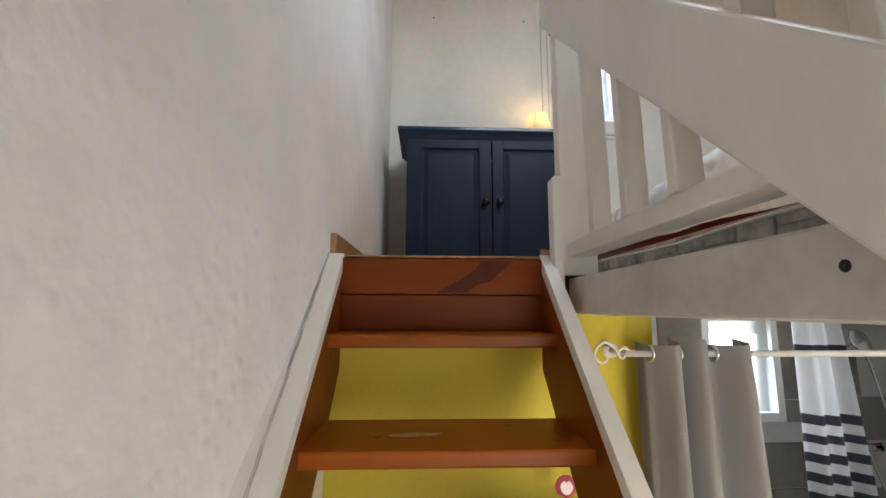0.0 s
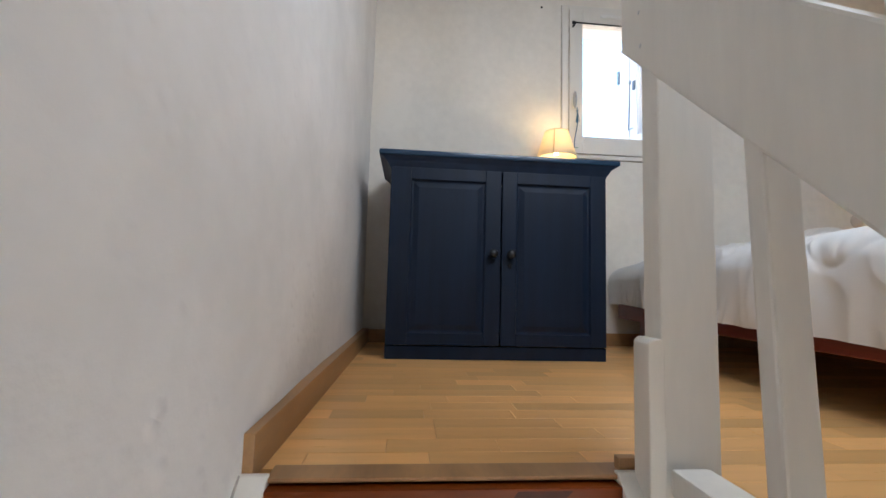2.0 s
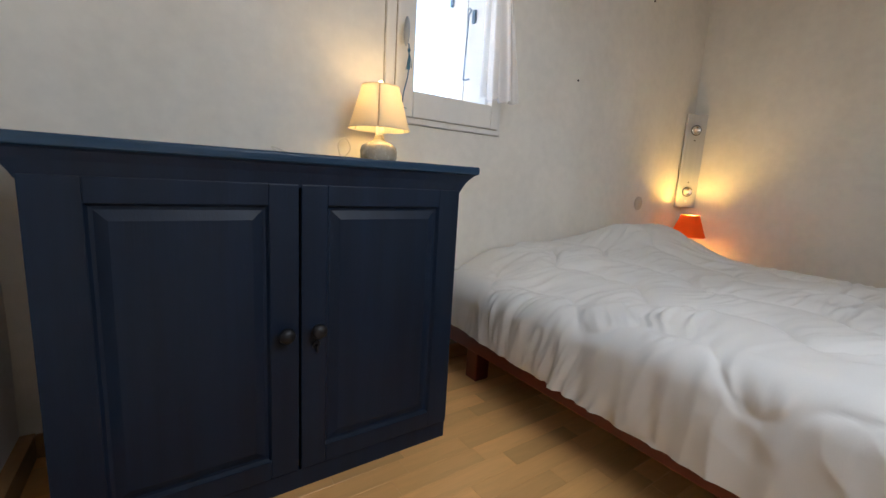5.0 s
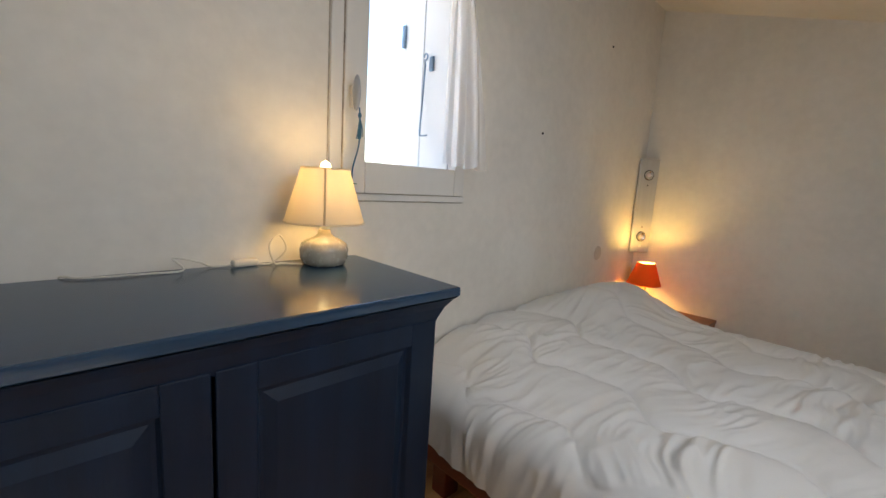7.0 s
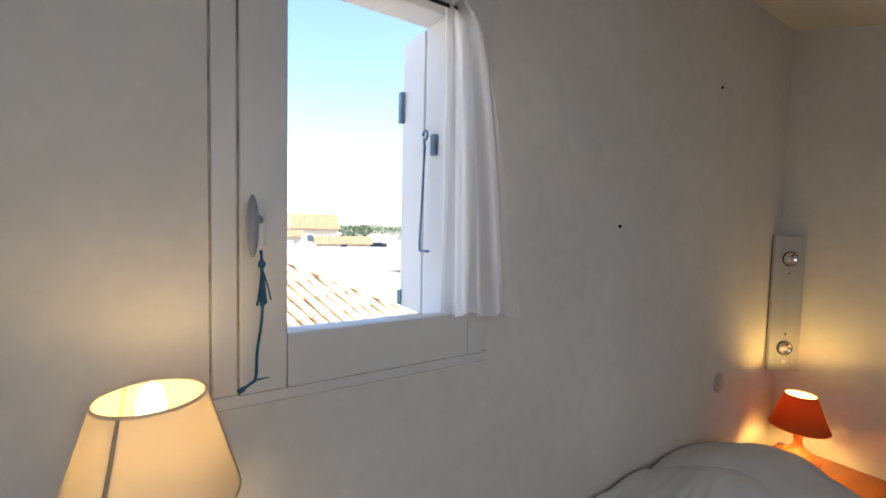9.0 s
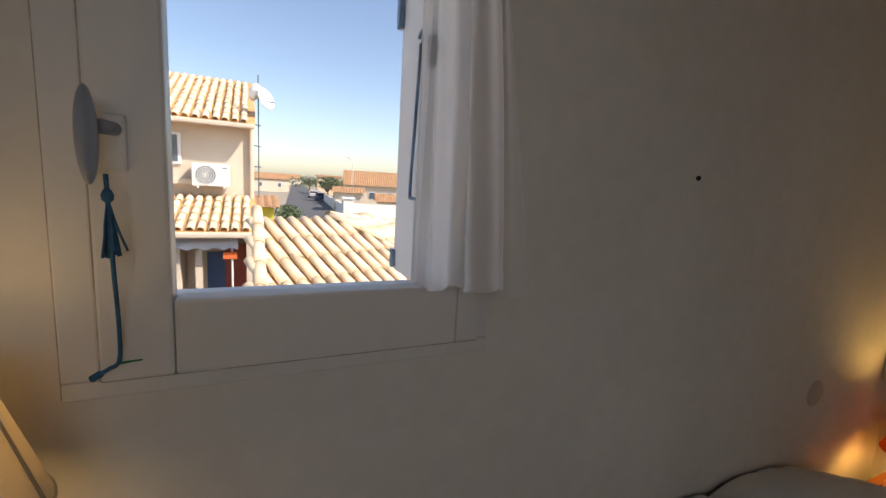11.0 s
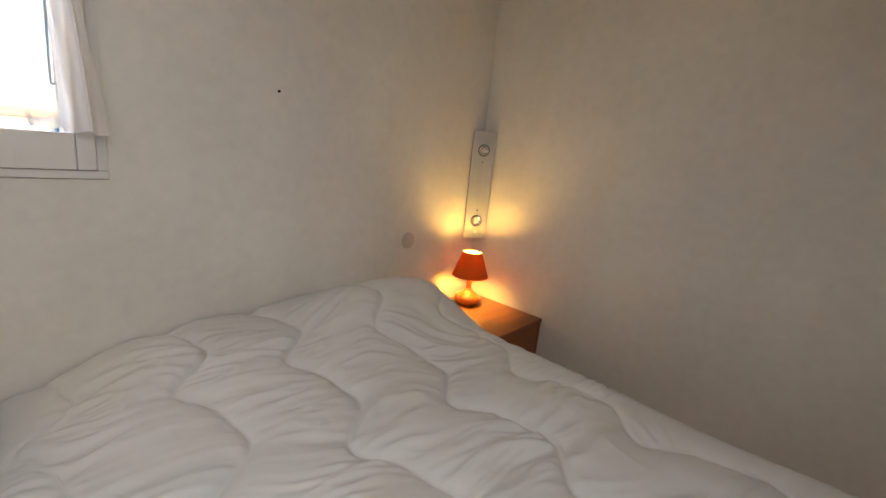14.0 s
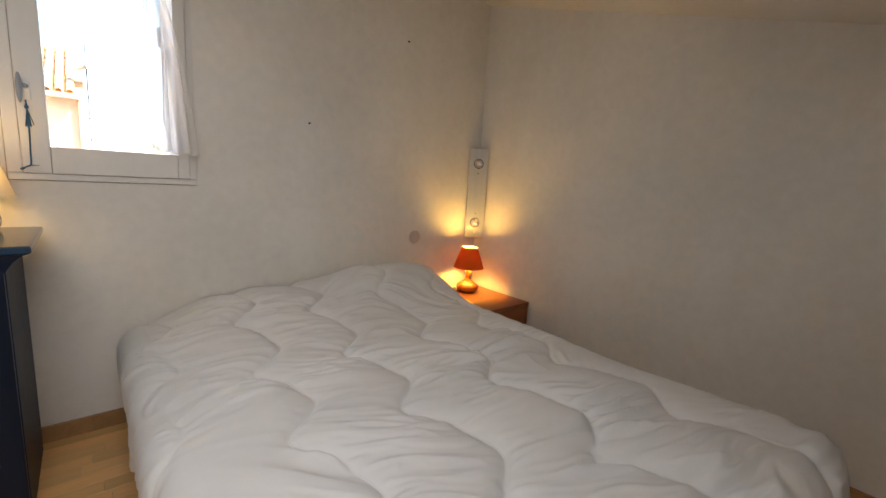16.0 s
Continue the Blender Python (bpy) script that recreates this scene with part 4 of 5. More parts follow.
def build_corner_light():
    """A slim reading light set across the corner above the nightstand."""
    a, c = Vector((3.368, 3.090, 0.0)), Vector((3.474, 3.010, 0.0))
    mid, d = (a + c) / 2, (c - a)
    w = d.length
    m = Matrix.Translation((mid.x, mid.y, 1.053)) @ pose(0, 0, 0, 0, 0, math.degrees(math.atan2(d.y, d.x)))
    lp = thing("corner_wall_light", mid.x, mid.y, 0.74, "slim pale metal wall light with two round spots across the corner", "wall light")
    b = B()
    box(b, (-w / 2, -0.012, -0.313), (w / 2, 0.008, 0.313), 0.004, 2, m)
    part("panel", b, PANEL, lp)
    for z in (0.207, -0.205):
        b = B()
        lathe(b, [(0.030, 0.0), (0.031, 0.004), (0.028, 0.007), (0.024, 0.006), (0.020, 0.002), (0.012, 0.001), (0.0005, 0.001)], 28, m @ pose(0, -0.012, z, 90, 0, 0))
        s = part("spot", b, CHROME, lp, "round chrome spot", True)
        b = B()
        lathe(b, [(0.014, 0.001), (0.012, 0.006), (0.0005, 0.008)], 20, m @ pose(0, -0.012, z, 90, 0, 0))
        part("lens", b, PALE, s, "", True)
        b = B()
        tube(b, [m @ Vector((0.0315 * math.cos(i * math.pi / 16), -0.0135, z + 0.0315 * math.sin(i * math.pi / 16))) for i in range(33)], 0.0028, 6)
        part("bezel", b, KNOB, s, "dark ring round the spot", True)
    for z in (0.140, -0.140):
        b = B()
        lathe(b, [(0.0045, 0.0), (0.004, 0.002), (0.0004, 0.0025)], 14, m @ pose(0.0, -0.012, z, 90, 0, 0))
        part("screw", b, DARK, lp, "", True)
    b = B()
    lathe(b, [(0.010, 0.0), (0.010, 0.001), (0.008, 0.0015), (0.0005, 0.0008)], 20, m @ pose(0.0, -0.012, -0.27, 90, 0, 0))
    part("button", b, PVC, lp, "", True)


build_corner_light()


def wall_bits():
    b = B()
    lathe(b, [(0.043, 0.0), (0.043, 0.003), (0.040, 0.005), (0.0005, 0.006)], 30, pose(2.929, YB, 0.757, 90, 0, 0))
    tagged(part("blanking_plate", b, PLATE, None, "", True), "round painted blanking plate on the wall", "wall plate")
    for x, z in ((2.218, 1.384), (0.986, 1.938), (0.33, 1.945), (2.821, 1.926)):
        b = B()
        lathe(b, [(0.0055, 0.0), (0.0055, 0.004), (0.003, 0.006), (0.0005, 0.006)], 12, pose(x, YB, z, 90, 0, 0))
        tagged(part("wall_plug", b, DARK, None, "", True), "small dark screw hole plug in the wall", "screw", "screws in the window wall")


wall_bits()


# ---- downstairs, seen past the stair ----
b = B()
box(b, (WELL, YF, -0.160), (XR, YB, -0.1455))
setting("ceiling_lower", b, CEILING, "white ceiling of the rooms downstairs", "ceiling")


def build_bathroom():
    w = thing("window_2", 2.345, 3.1, -0.86, "small white bathroom window with a translucent pane", "window", "", "structure")
    for a, c in (((BX0, 3.09, BZ0), (BX0 + 0.05, 3.16, BZ1)), ((BX1 - 0.05, 3.09, BZ0), (BX1, 3.16, BZ1)),
                 ((BX0 + 0.05, 3.09, BZ0), (BX1 - 0.05, 3.16, BZ0 + 0.06)), ((BX0 + 0.05, 3.09, BZ1 - 0.05), (BX1 - 0.05, 3.16, BZ1))):
        b = B()
        box(b, a, c, 0.006)
        part("frame", b, WINDOW_PAINT, w)
    b = B()
    box(b, (BX0 + 0.048, 3.12, BZ0 + 0.058), (BX1 - 0.048, 3.126, BZ1 - 0.048))
    g = bpy.data.materials.new("frosted_glass")
    g.use_nodes = True
    p = g.node_tree.nodes["Principled BSDF"]
    p.inputs["Transmission Weight"].default_value, p.inputs["Roughness"].default_value, p.inputs["IOR"].default_value = 1.0, 0.55, 1.1
    p.inputs["Base Color"].default_value = (0.26, 0.285, 0.28, 1)
    pane = part("pane", b, g, w)
    pane.visible_shadow = False
    b = B()
    box(b, (2.31, 3.078, BZ0 + 0.012), (2.40, 3.089, BZ0 + 0.028), 0.003)
    part("latch", b, CHROME, w)
    # tiles on the back wall, each with its joint
    wall = bpy.data.objects["wall_bathroom_back"]
    tm = mesh_of("tile", box(B(), (0.003, 0, 0.003), (0.447, 0.008, 0.277), 0.002, 1), TILE)
    for r in range(8):
        for c in range(8):
            x, z = 0.02 + c * 0.45 - (0.225 if r % 2 else 0), LOW + 0.02 + r * 0.28
            if x + 0.45 > XR or x < 0.0 or z + 0.27 > -0.16 or (x + 0.44 > BX0 - 0.02 and x < BX1 + 0.02 and z + 0.27 > BZ0 - 0.02):
                continue
            t = new("tile", tm)
            t.parent = wall
            t.matrix_basis = pose(x, YB - 0.0082, z)
    for x0, x1, z0, z1 in ((1.82, BX0 - 0.002, -0.717, -0.443), (1.82, BX0 - 0.002, -0.437, -0.165), (BX1 + 0.002, 2.86, -0.717, -0.443), (BX1 + 0.002, 2.86, -0.437, -0.165), (1.82, BX0 - 0.002, -0.86, -0.723), (BX1 + 0.002, 2.86, -0.86, -0.723)):
        b = B()
        box(b, (x0, YB - 0.008, z0), (x1, YB - 0.0005, z1), 0.002, 1)
        t = part("tile", b, TILE, wall)
    # shower curtain on its rail
    sc = thing("shower_curtain", 2.42, 2.62, -2.2, "white shower curtain with navy stripes", "shower curtain")

    def f(u, v):
        z = -0.185 - 2.0 * v
        return (2.452 + (u - 0.5) * (0.235 + 0.20 * v) + 0.09 * v, 2.62 + 0.024 * math.sin(u * 17 + v * 1.5) + 0.014 * math.sin(u * 9 + 1.0), z + 0.008 * math.sin(u * 6 + 1.0) * v)
    marks = (0.0, 0.073, 0.095, 0.258, 0.284, 0.310, 0.332, 0.358, 0.382, 0.408, 0.432, 0.458, 0.482, 0.508, 0.532, 1.0)
    for k, (v0, v1) in enumerate(zip(marks, marks[1:])):
        b = B()
        sheet(b, lambda u, v, a=v0, c=v1: f(u, a + (c - a) * v), 70, 3 if v1 - v0 < 0.1 else 14)
        part("stripe" if k % 2 else "cloth", b, SHOWER_NAVY if k % 2 else SHOWER_WHITE, sc, "navy woven stripe" if k % 2 else "", True)
    b = B()
    tube(b, [(2.0, 2.62, -0.178), (XR, 2.62, -0.178)], 0.011, 12)
    part("rail", b, CHROME, sc, "", True)
    # shower column
    sh = thing("shower_set", 3.08, 3.05, -1.2, "chrome shower bar with hand shower and mixer", "shower")
    b = B()
    tube(b, [(3.05, 3.05, -0.36), (3.05, 3.05, -1.05)], 0.010, 12)
    part("bar", b, CHROME, sh, "", True)
    b = B()
    lathe(b, [(0.0005, 0.0), (0.075, 0.002), (0.078, 0.010), (0.070, 0.018), (0.020, 0.030), (0.0005, 0.034)], 28, pose(3.06, 2.96, -0.34, 70, 0, 10))
    part("shower_head", b, CHROME, sh, "", True)
    b = B()
    tube(b, bend([(3.05, 3.04, -0.37), (3.055, 3.0, -0.36), (3.06, 2.975, -0.345)]), 0.009, 10)
    part("arm", b, CHROME, sh, "", True)
    b = B()
    tube(b, [(2.97, 3.03, -1.0), (3.19, 3.03, -1.0)], 0.024, 16)
    part("mixer", b, CHROME, sh, "", True)
    for x in (2.955, 3.205):
        b = B()
        lathe(b, [(0.026, -0.025), (0.030, 0.0), (0.026, 0.025), (0.0005, 0.026)], 18, pose(x, 3.03, -1.0, 0, 90, 0))
        part("handle", b, CHROME, sh, "", True)
    b = B()
    tube(b, bend([(3.08, 3.01, -1.02), (3.16, 2.96, -1.35), (3.22, 2.97, -1.0), (3.12, 2.95, -0.55), (3.06, 2.95, -0.36)]), 0.007, 8)
    part("hose", b, CHROME, sh, "", True)
    # taupe eyelet curtain in the doorway
    dc = thing("door_curtain", 1.0, 1.50, LOW + 0.1, "taupe eyelet curtain drawn to the side of the doorway", "curtain")
    zr, yr = -0.262, 1.495

    def g2(u, v):
        z = zr + 0.035 - 2.08 * v
        a = u * 2 * math.pi * 3.1 + 0.5
        wv = math.sin(a + 0.35 * math.sin(a)) + 0.25 * math.sin(2 * a + 1.0 + v)
        x = 0.862 + u * (0.285 + 0.09 * v) + 0.012 * math.sin(a * 0.4 + v * 1.5) + (0.014 + 0.014 * v) * math.cos(a)
        return (x, yr - 0.005 + wv * (0.046 + 0.010 * v) + 0.004 * math.sin(u * 33 + v * 5), z - 0.012 * math.sin(a * 0.5) * (1 - v))
    b = B()
    sheet(b, g2, 110, 50)
    part("cloth", b, TAUPE, dc, "", True)
    for u in (0.12, 0.34, 0.56, 0.78, 0.94):
        px = g2(u, 0.0)[0]
        b = B()
        tube(b, [(px + 0.004, yr + 0.021 * math.cos(a), zr + 0.021 * math.sin(a)) for a in [i * math.pi / 10 for i in range(21)]], 0.0045, 8)
        part("eyelet", b, CHROME, dc, "metal eyelet ring", True)
    rod = thing("curtain_rod", 1.4, yr, zr, "white curtain rod with a scrolled end", "curtain rod")
    b = B()
    tube(b, [(0.835, yr, zr), (XR, yr, zr)], 0.0085, 12)
    part("bar", b, WHITE_WOOD, rod, "", True)
    b = B()
    def curl(spots):
        return bend([(0.845 + (a - 1130) * 0.00155, yr, zr - (c - 632) * 0.00155) for a, c in spots], 6)
    tube(b, curl([(1130, 630), (1118, 621), (1108, 631), (1115, 640), (1122, 634)]), 0.0042, 8, 0.003)
    tube(b, curl([(1110, 634), (1099, 619), (1084, 612), (1070, 622), (1066, 638), (1078, 648), (1088, 640), (1082, 632)]), 0.0048, 8, 0.003)
    part("scroll_finial", b, WHITE_WOOD, rod, "scrolled white iron end", True)
    b = B()
    tube(b, [(0.835, yr, zr), (0.835, 1.599, zr)], 0.006, 10)
    lathe(b, [(0.022, 0.0), (0.022, 0.006), (0.008, 0.010)], 18, pose(0.835, 1.599, zr, 90, 0, 0))
    part("bracket", b, WHITE_WOOD, rod, "", True)
    # dark shelf on the yellow wall with a round enamel sign on a stick
    s = thing("wall_shelf", 0.56, 1.55, -0.70, "dark wooden wall shelf on the yellow wall", "shelf")
    b = B()
    box(b, (0.40, 1.46, -0.70), (0.78, 1.598, -0.675), 0.004)
    part("board", b, DARK_WOOD, s)
    for x in (0.44, 0.74):
        b = B()
        prism(b, [(1.598, -0.70), (1.598, -0.82), (1.50, -0.70)], "x", x - 0.008, x + 0.008)
        part("bracket", b, DARK_WOOD, s)
    g = thing("round_sign", 0.655, 1.50, -0.675, "small round pink and white sign on a thin stick", "sign")
    b = B()
    tube(b, [(0.655, 1.50, -0.675), (0.655, 1.50, -0.625)], 0.0028, 8)
    part("stick", b, DARK_WOOD, g)
    b = B()
    lathe(b, [(0.0005, -0.004), (0.026, -0.004), (0.0275, 0.0), (0.026, 0.004), (0.0005, 0.004)], 30, pose(0.655, 1.50, -0.597, 90, 0, 0))
    disc = part("disc", b, PINK, g, "", True)
    b = B()
    prism(b, [(0.655 + 0.015 * math.cos(a) * (1.0 if math.sin(a) < 0 else 1.1), -0.598 + 0.017 * math.sin(a) - (0.006 if abs(math.cos(a)) < 0.3 and math.sin(a) > 0 else 0)) for a in [i * math.pi / 10 for i in range(20)]], "y", 1.4925, 1.4962)
    part("emblem", b, PALE, disc, "pale plain shape on the sign")


build_bathroom()


# ---- outside ----
b = B()
sheet(b, lambda u, v: (-1500 + 3000 * u, -1500 + 3000 * v, -2.6), 60, 60)
setting("ground", b, GROUND, "dry open ground of the neighbourhood", "ground")
b = B()
sheet(b, lambda u, v: (1.5 + 0.088 * (400 * v) + 6.2 * u, 18 + 400 * v, -2.585), 6, 60)
setting("road", b, ASPHALT, "grey asphalt street running away between houses", "road")
for k in (0, 1):
    b = B()
    prism(b, [(1.5 + 6.2 * k - (1.4 if k == 0 else 0), 18), (1.5 + 6.2 * k + (0 if k == 0 else 1.4), 18), (36.7 + 6.2 * k + (0 if k == 0 else 1.4), 418), (36.7 + 6.2 * k - (1.4 if k == 0 else 0), 418)], "z", -2.62, -2.46)
    setting("pavement", b, GROUND, "pale concrete pavement with a kerb along the street", "pavement")


def tile_mesh():
    """A tapered half-round clay tile with thickness."""
    b = B()
    n = 7
    rings = []
    for y, r in ((0.0, 0.058), (0.40, 0.051)):
        for k in (0.0, 0.009):
            rings.append([b.verts.new(((r - k) * math.cos(math.pi * i / n), y, (r - k) * math.sin(math.pi * i / n) * 0.85 + 0.007 * (1 - y / 0.4))) for i in range(n + 1)])
    oa, ia, ob, ib = rings
    for i in range(n):
        b.faces.new((oa[i], oa[i + 1], ob[i + 1], ob[i]))
        b.faces.new((ia[i + 1], ia[i], ib[i], ib[i + 1]))
        b.faces.new((oa[i + 1], oa[i], ia[i], ia[i + 1]))
        b.faces.new((ob[i], ob[i + 1], ib[i + 1], ib[i]))
    return mesh_of("roof_tile", b, ROOF_TILE, True)


TILE_ME = tile_mesh()


def lay_tiles(parent, origin, along, up, s0, s1, top_of, step=0.165, low_of=None):
    """Columns of tiles up a slope from the eave; top_of(s): length of the slope there."""
    along, up = Vector(along).normalized(), Vector(up).normalized()
    nrm = along.cross(up)
    s = s0
    while s < s1:
        t = (low_of(s) if low_of else 0.0)
        while t + 0.10 < top_of(s):
            m = Matrix((along, up, nrm)).transposed().to_4x4()
            m.translation = Vector(origin) + along * (s + random.uniform(-0.006, 0.006)) + up * t + nrm * 0.012
            ob = new("roof_tile", TILE_ME)
            ob.parent = parent
            ob.matrix_basis = m @ pose(0, 0, 0, 0, 0, random.uniform(-1.2, 1.2))
            t += 0.335
        s += step


def ridge_tiles(parent, a, c):
    a, c = Vector(a), Vector(c)
    d = (c - a).normalized()
    side = d.cross(Vector((0, 0, 1))).normalized()
    k = 0.0
    while k + 0.1 < (c - a).length:
        m = Matrix((side, d, side.cross(d))).transposed().to_4x4()
        m.translation = a + d * k
        ob = new("roof_tile", TILE_ME)
        ob.parent = parent
        ob.matrix_basis = m @ Matrix.Diagonal((1.05, 1.0, 1.1, 1.0))
        k += 0.335


def slab(bm, pts, thick=0.06):
    """A sloping slab under given corners."""
    a = [bm.verts.new(p) for p in pts]
    c = [bm.verts.new((p[0], p[1], p[2] - thick)) for p in pts]
    bm.faces.new(a)
    bm.faces.new(c[::-1])
    for i in range(len(a)):
        j = (i + 1) % len(a)
        bm.faces.new((a[j], a[i], c[i], c[j]))
    return bm


def build_porch():
    """The hipped tiled porch roof just outside."""
    P0, e = Vector((1.97, 6.58, 0.42)), Vector((0.899, 0.438, 0.0))
    u = Vector((-0.438, 0.899, 0.5))
    ul = u.length

    def at(s, t):
        return P0 + e * s + u * t
    h = tagged(new("porch_building"), "low porch with hipped terracotta tile roof", "porch")
    lo, hi = -0.38, 0.90
    sc, sd = 0.66, -0.236
    A, Bp, C, D = at(-0.87, lo), at(1.68, lo), at(sc, hi), at(sd, hi)
    b = B()
    slab(b, [A, Bp, C, D])
    rf = part("roof", b, ROOF_PAN, h)
    # far slope past the hip
    E2 = Vector((5.6, 9.9, 0.12))
    d2 = (E2 - Bp).normalized()
    up2 = (C - Bp) - d2 * (C - Bp).dot(d2)
    un = up2.normalized()
    F2 = Bp + d2 * 1.7 + un * 1.30
    b = B()
    slab(b, [Bp, E2, F2, C])
    rf2 = part("roof", b, ROOF_PAN, h, "sunlit far slope of the porch roof")
    b = B()
    for p, q in ((A, Bp), (Bp, E2)):
        d = (q - p).normalized()
        inn = Vector((-d.y, d.x, 0)) * 0.28
        p, q = p + inn + d * 0.25, q + inn - d * 0.25
        n2 = Vector((-d.y, d.x, 0)) * 0.2
        vs = [b.verts.new(v) for v in ((p.x, p.y, -2.6), (q.x, q.y, -2.6), (q.x, q.y, q.z + 0.05), (p.x, p.y, p.z + 0.05))]
        ws = [b.verts.new(v.co + n2) for v in vs]
        b.faces.new(vs)
        b.faces.new(ws[::-1])
        for i in range(4):
            j = (i + 1) % 4
            b.faces.new((vs[j], vs[i], ws[i], ws[j]))
    part("wall", b, RENDER_WALL, h)

    def hip(s):
        t = hi
        if s > sc:
            t = hi - (s - sc) * 1.25
        if s < sd:
            t = min(t, lo + (s + 0.87) / 0.495)
        return max(0.0, (t - lo) * ul)

    lay_tiles(rf, at(0, lo), e, u, -0.78, 1.66, hip, 0.155)
    ridge_tiles(rf, at(-0.84, lo) + Vector((0, 0, 0.03)), at(sd + 0.01, hi) + Vector((0, 0, 0.03)))
    ridge_tiles(rf, Bp + Vector((0, 0, 0.04)), C + Vector((0, 0, 0.04)))
    cs, ct, fs, ft, es = (C - Bp).dot(d2), (C - Bp).dot(un), (F2 - Bp).dot(d2), (F2 - Bp).dot(un), (E2 - Bp).length

    def top2(s):
        if s < fs:
            return ct + (s - cs) * (ft - ct) / (fs - cs)
        return ft * (es - s) / (es - fs)

    lay_tiles(rf2, Bp, d2, up2, cs + 0.05, es - 0.1, top2, 0.155, lambda s: max(0.0, s * ct / cs) if s < 0 else 0.0)
    ridge_tiles(rf2, C + Vector((0, 0, 0.03)), F2 + Vector((0, 0, 0.03)))


build_porch()


def build_neighbour():
    h = tagged(new("neighbour_house"), "cream rendered house with terracotta roofs, awning and air conditioner", "house")
    b = B()
    box(b, (-6, 11.5, -2.6), (1.36, 17, 2.25))
    part("wall", b, RENDER_WALL, h)
    b = B()
    box(b, (-6, 9.95, -2.6), (0.30, 11.49, 0.35))
    box(b, (1.24, 9.95, -2.6), (1.345, 11.49, 0.38))
    box(b, (0.31, 10.6, -2.6), (1.23, 10.7, 0.35))
    box(b, (0.50, 9.99, -2.6), (0.60, 10.04, 0.2))
    part("wall", b, RENDER_WALL, h)
    b = B()
    slab(b, [(-6, 11.2, 2.26), (1.40, 11.2, 2.26), (1.40, 14.2, 3.55), (-6, 14.2, 3.55)])
    r1 = part("roof", b, ROOF_PAN, h)
    lay_tiles(r1, (0, 11.2, 2.27), (1, 0, 0), (0, 3.0, 1.29), -2.2, 1.36, lambda s: 3.1, 0.155)
    b = B()
    slab(b, [(-6, 9.75, 0.43), (1.38, 9.75, 0.43), (1.38, 11.49, 0.90), (-6, 11.49, 0.90)])
    r2 = part("roof", b, ROOF_PAN, h)
    lay_tiles(r2, (0, 9.75, 0.44), (1, 0, 0), (0, 1.74, 0.47), -1.4, 1.34, lambda s: 1.75, 0.155)
    for y, z in ((11.15, 2.17), (9.72, 0.34)):
        b = B()
        box(b, (-6, y - 0.05, z), (1.40, y + 0.05, z + 0.085), 0.025, 2)
        part("gutter", b, RENDER_WALL, h, "cream gutter")
    b = B()
    box(b, (1.30, 11.40, -2.6), (1.37, 11.49, 2.2), 0.02)
    part("downpipe", b, RENDER_WALL, h)
    # upper window, door, curtain, awning
    wd = part("window", box(B(), (-0.75, 11.46, 1.45), (0.17, 11.51, 2.02), 0.01), WINDOW_PAINT, h)
    part("pane", box(B(), (-0.70, 11.45, 1.50), (0.12, 11.465, 1.97)), GLASS_FAR, wd)
    part("ledge", box(B(), (-2.0, 11.35, 1.10), (0.45, 11.50, 1.20), 0.01), RENDER_WALL, h)
    part("door", box(B(), (0.62, 10.54, -2.6), (0.90, 10.60, -0.02), 0.008), BLUE_DOOR, h, "blue painted shutter door")
    part("curtain", box(B(), (0.90, 10.50, -2.6), (1.24, 10.56, 0.12), 0.01), RED_DOOR, h, "red brown door curtain")
    part("pole", tube(B(), [(1.03, 9.9, -2.6), (1.03, 9.9, 0.3)], 0.016, 8), PVC, h)
    part("cloth", box(B(), (0.90, 9.86, -0.02), (1.10, 9.88, 0.09), 0.005, 2, pose(0.0, 0, 0.0)), ORANGE_CLOTH, h, "orange cloth tied to the pole")

    def aw(u, v):
        return (-1.6 + 2.72 * u, 9.93 - 0.10 * v, 0.30 - 0.10 * v - (0.05 + 0.018 * math.sin(u * 70)) * max(0, v - 0.5) * 2)
    part("awning", sheet(B(), aw, 160, 6), AWNING, h, "pale scalloped awning", True)
    ac = tagged(new("air_conditioner"), "white outdoor air conditioner unit on the cream wall", "air conditioner")
    part("case", box(B(), (0.36, 11.16, 1.09), (0.96, 11.44, 1.49), 0.015), PVC, ac)
    b = B()
    for r in (0.05, 0.09, 0.13, 0.165):
        tube(b, [(0.58 + r * math.cos(i * math.pi / 12), 11.152, 1.29 + r * math.sin(i * math.pi / 12)) for i in range(25)], 0.006, 6)
    for k in range(6):
        a = k * math.pi / 6
        tube(b, [(0.58 - 0.17 * math.cos(a), 11.15, 1.29 - 0.17 * math.sin(a)), (0.58 + 0.17 * math.cos(a), 11.15, 1.29 + 0.17 * math.sin(a))], 0.004, 5)
    part("grille", b, PVC, ac)
    part("fan", lathe(B(), [(0.17, 0.0), (0.165, -0.004), (0.0005, -0.004)], 28, pose(0.58, 11.155, 1.29, 90, 0, 0)), GLASS_FAR, ac)
    part("logo", box(B(), (0.84, 11.152, 1.42), (0.92, 11.159, 1.435)), GLASS_FAR, ac)
    for x in (0.45, 0.87):
        part("bracket", box(B(), (x - 0.015, 11.16, 1.05), (x + 0.015, 11.50, 1.088), 0.003), PVC, ac)
    an = tagged(new("roof_antenna"), "television mast with white dish and thin rods", "antenna")
    part("mast", tube(B(), [(1.46, 11.7, 0.9), (1.46, 11.7, 3.25)], 0.012, 8), GLASS_FAR, an)
    part("dish", lathe(B(), [(0.0005, 0.05), (0.12, 0.03), (0.22, -0.02), (0.225, -0.03), (0.12, 0.02), (0.0005, 0.04)], 26, pose(1.62, 11.6, 2.82, 70, 0, 50)), PVC, an, "white oval dish", True)
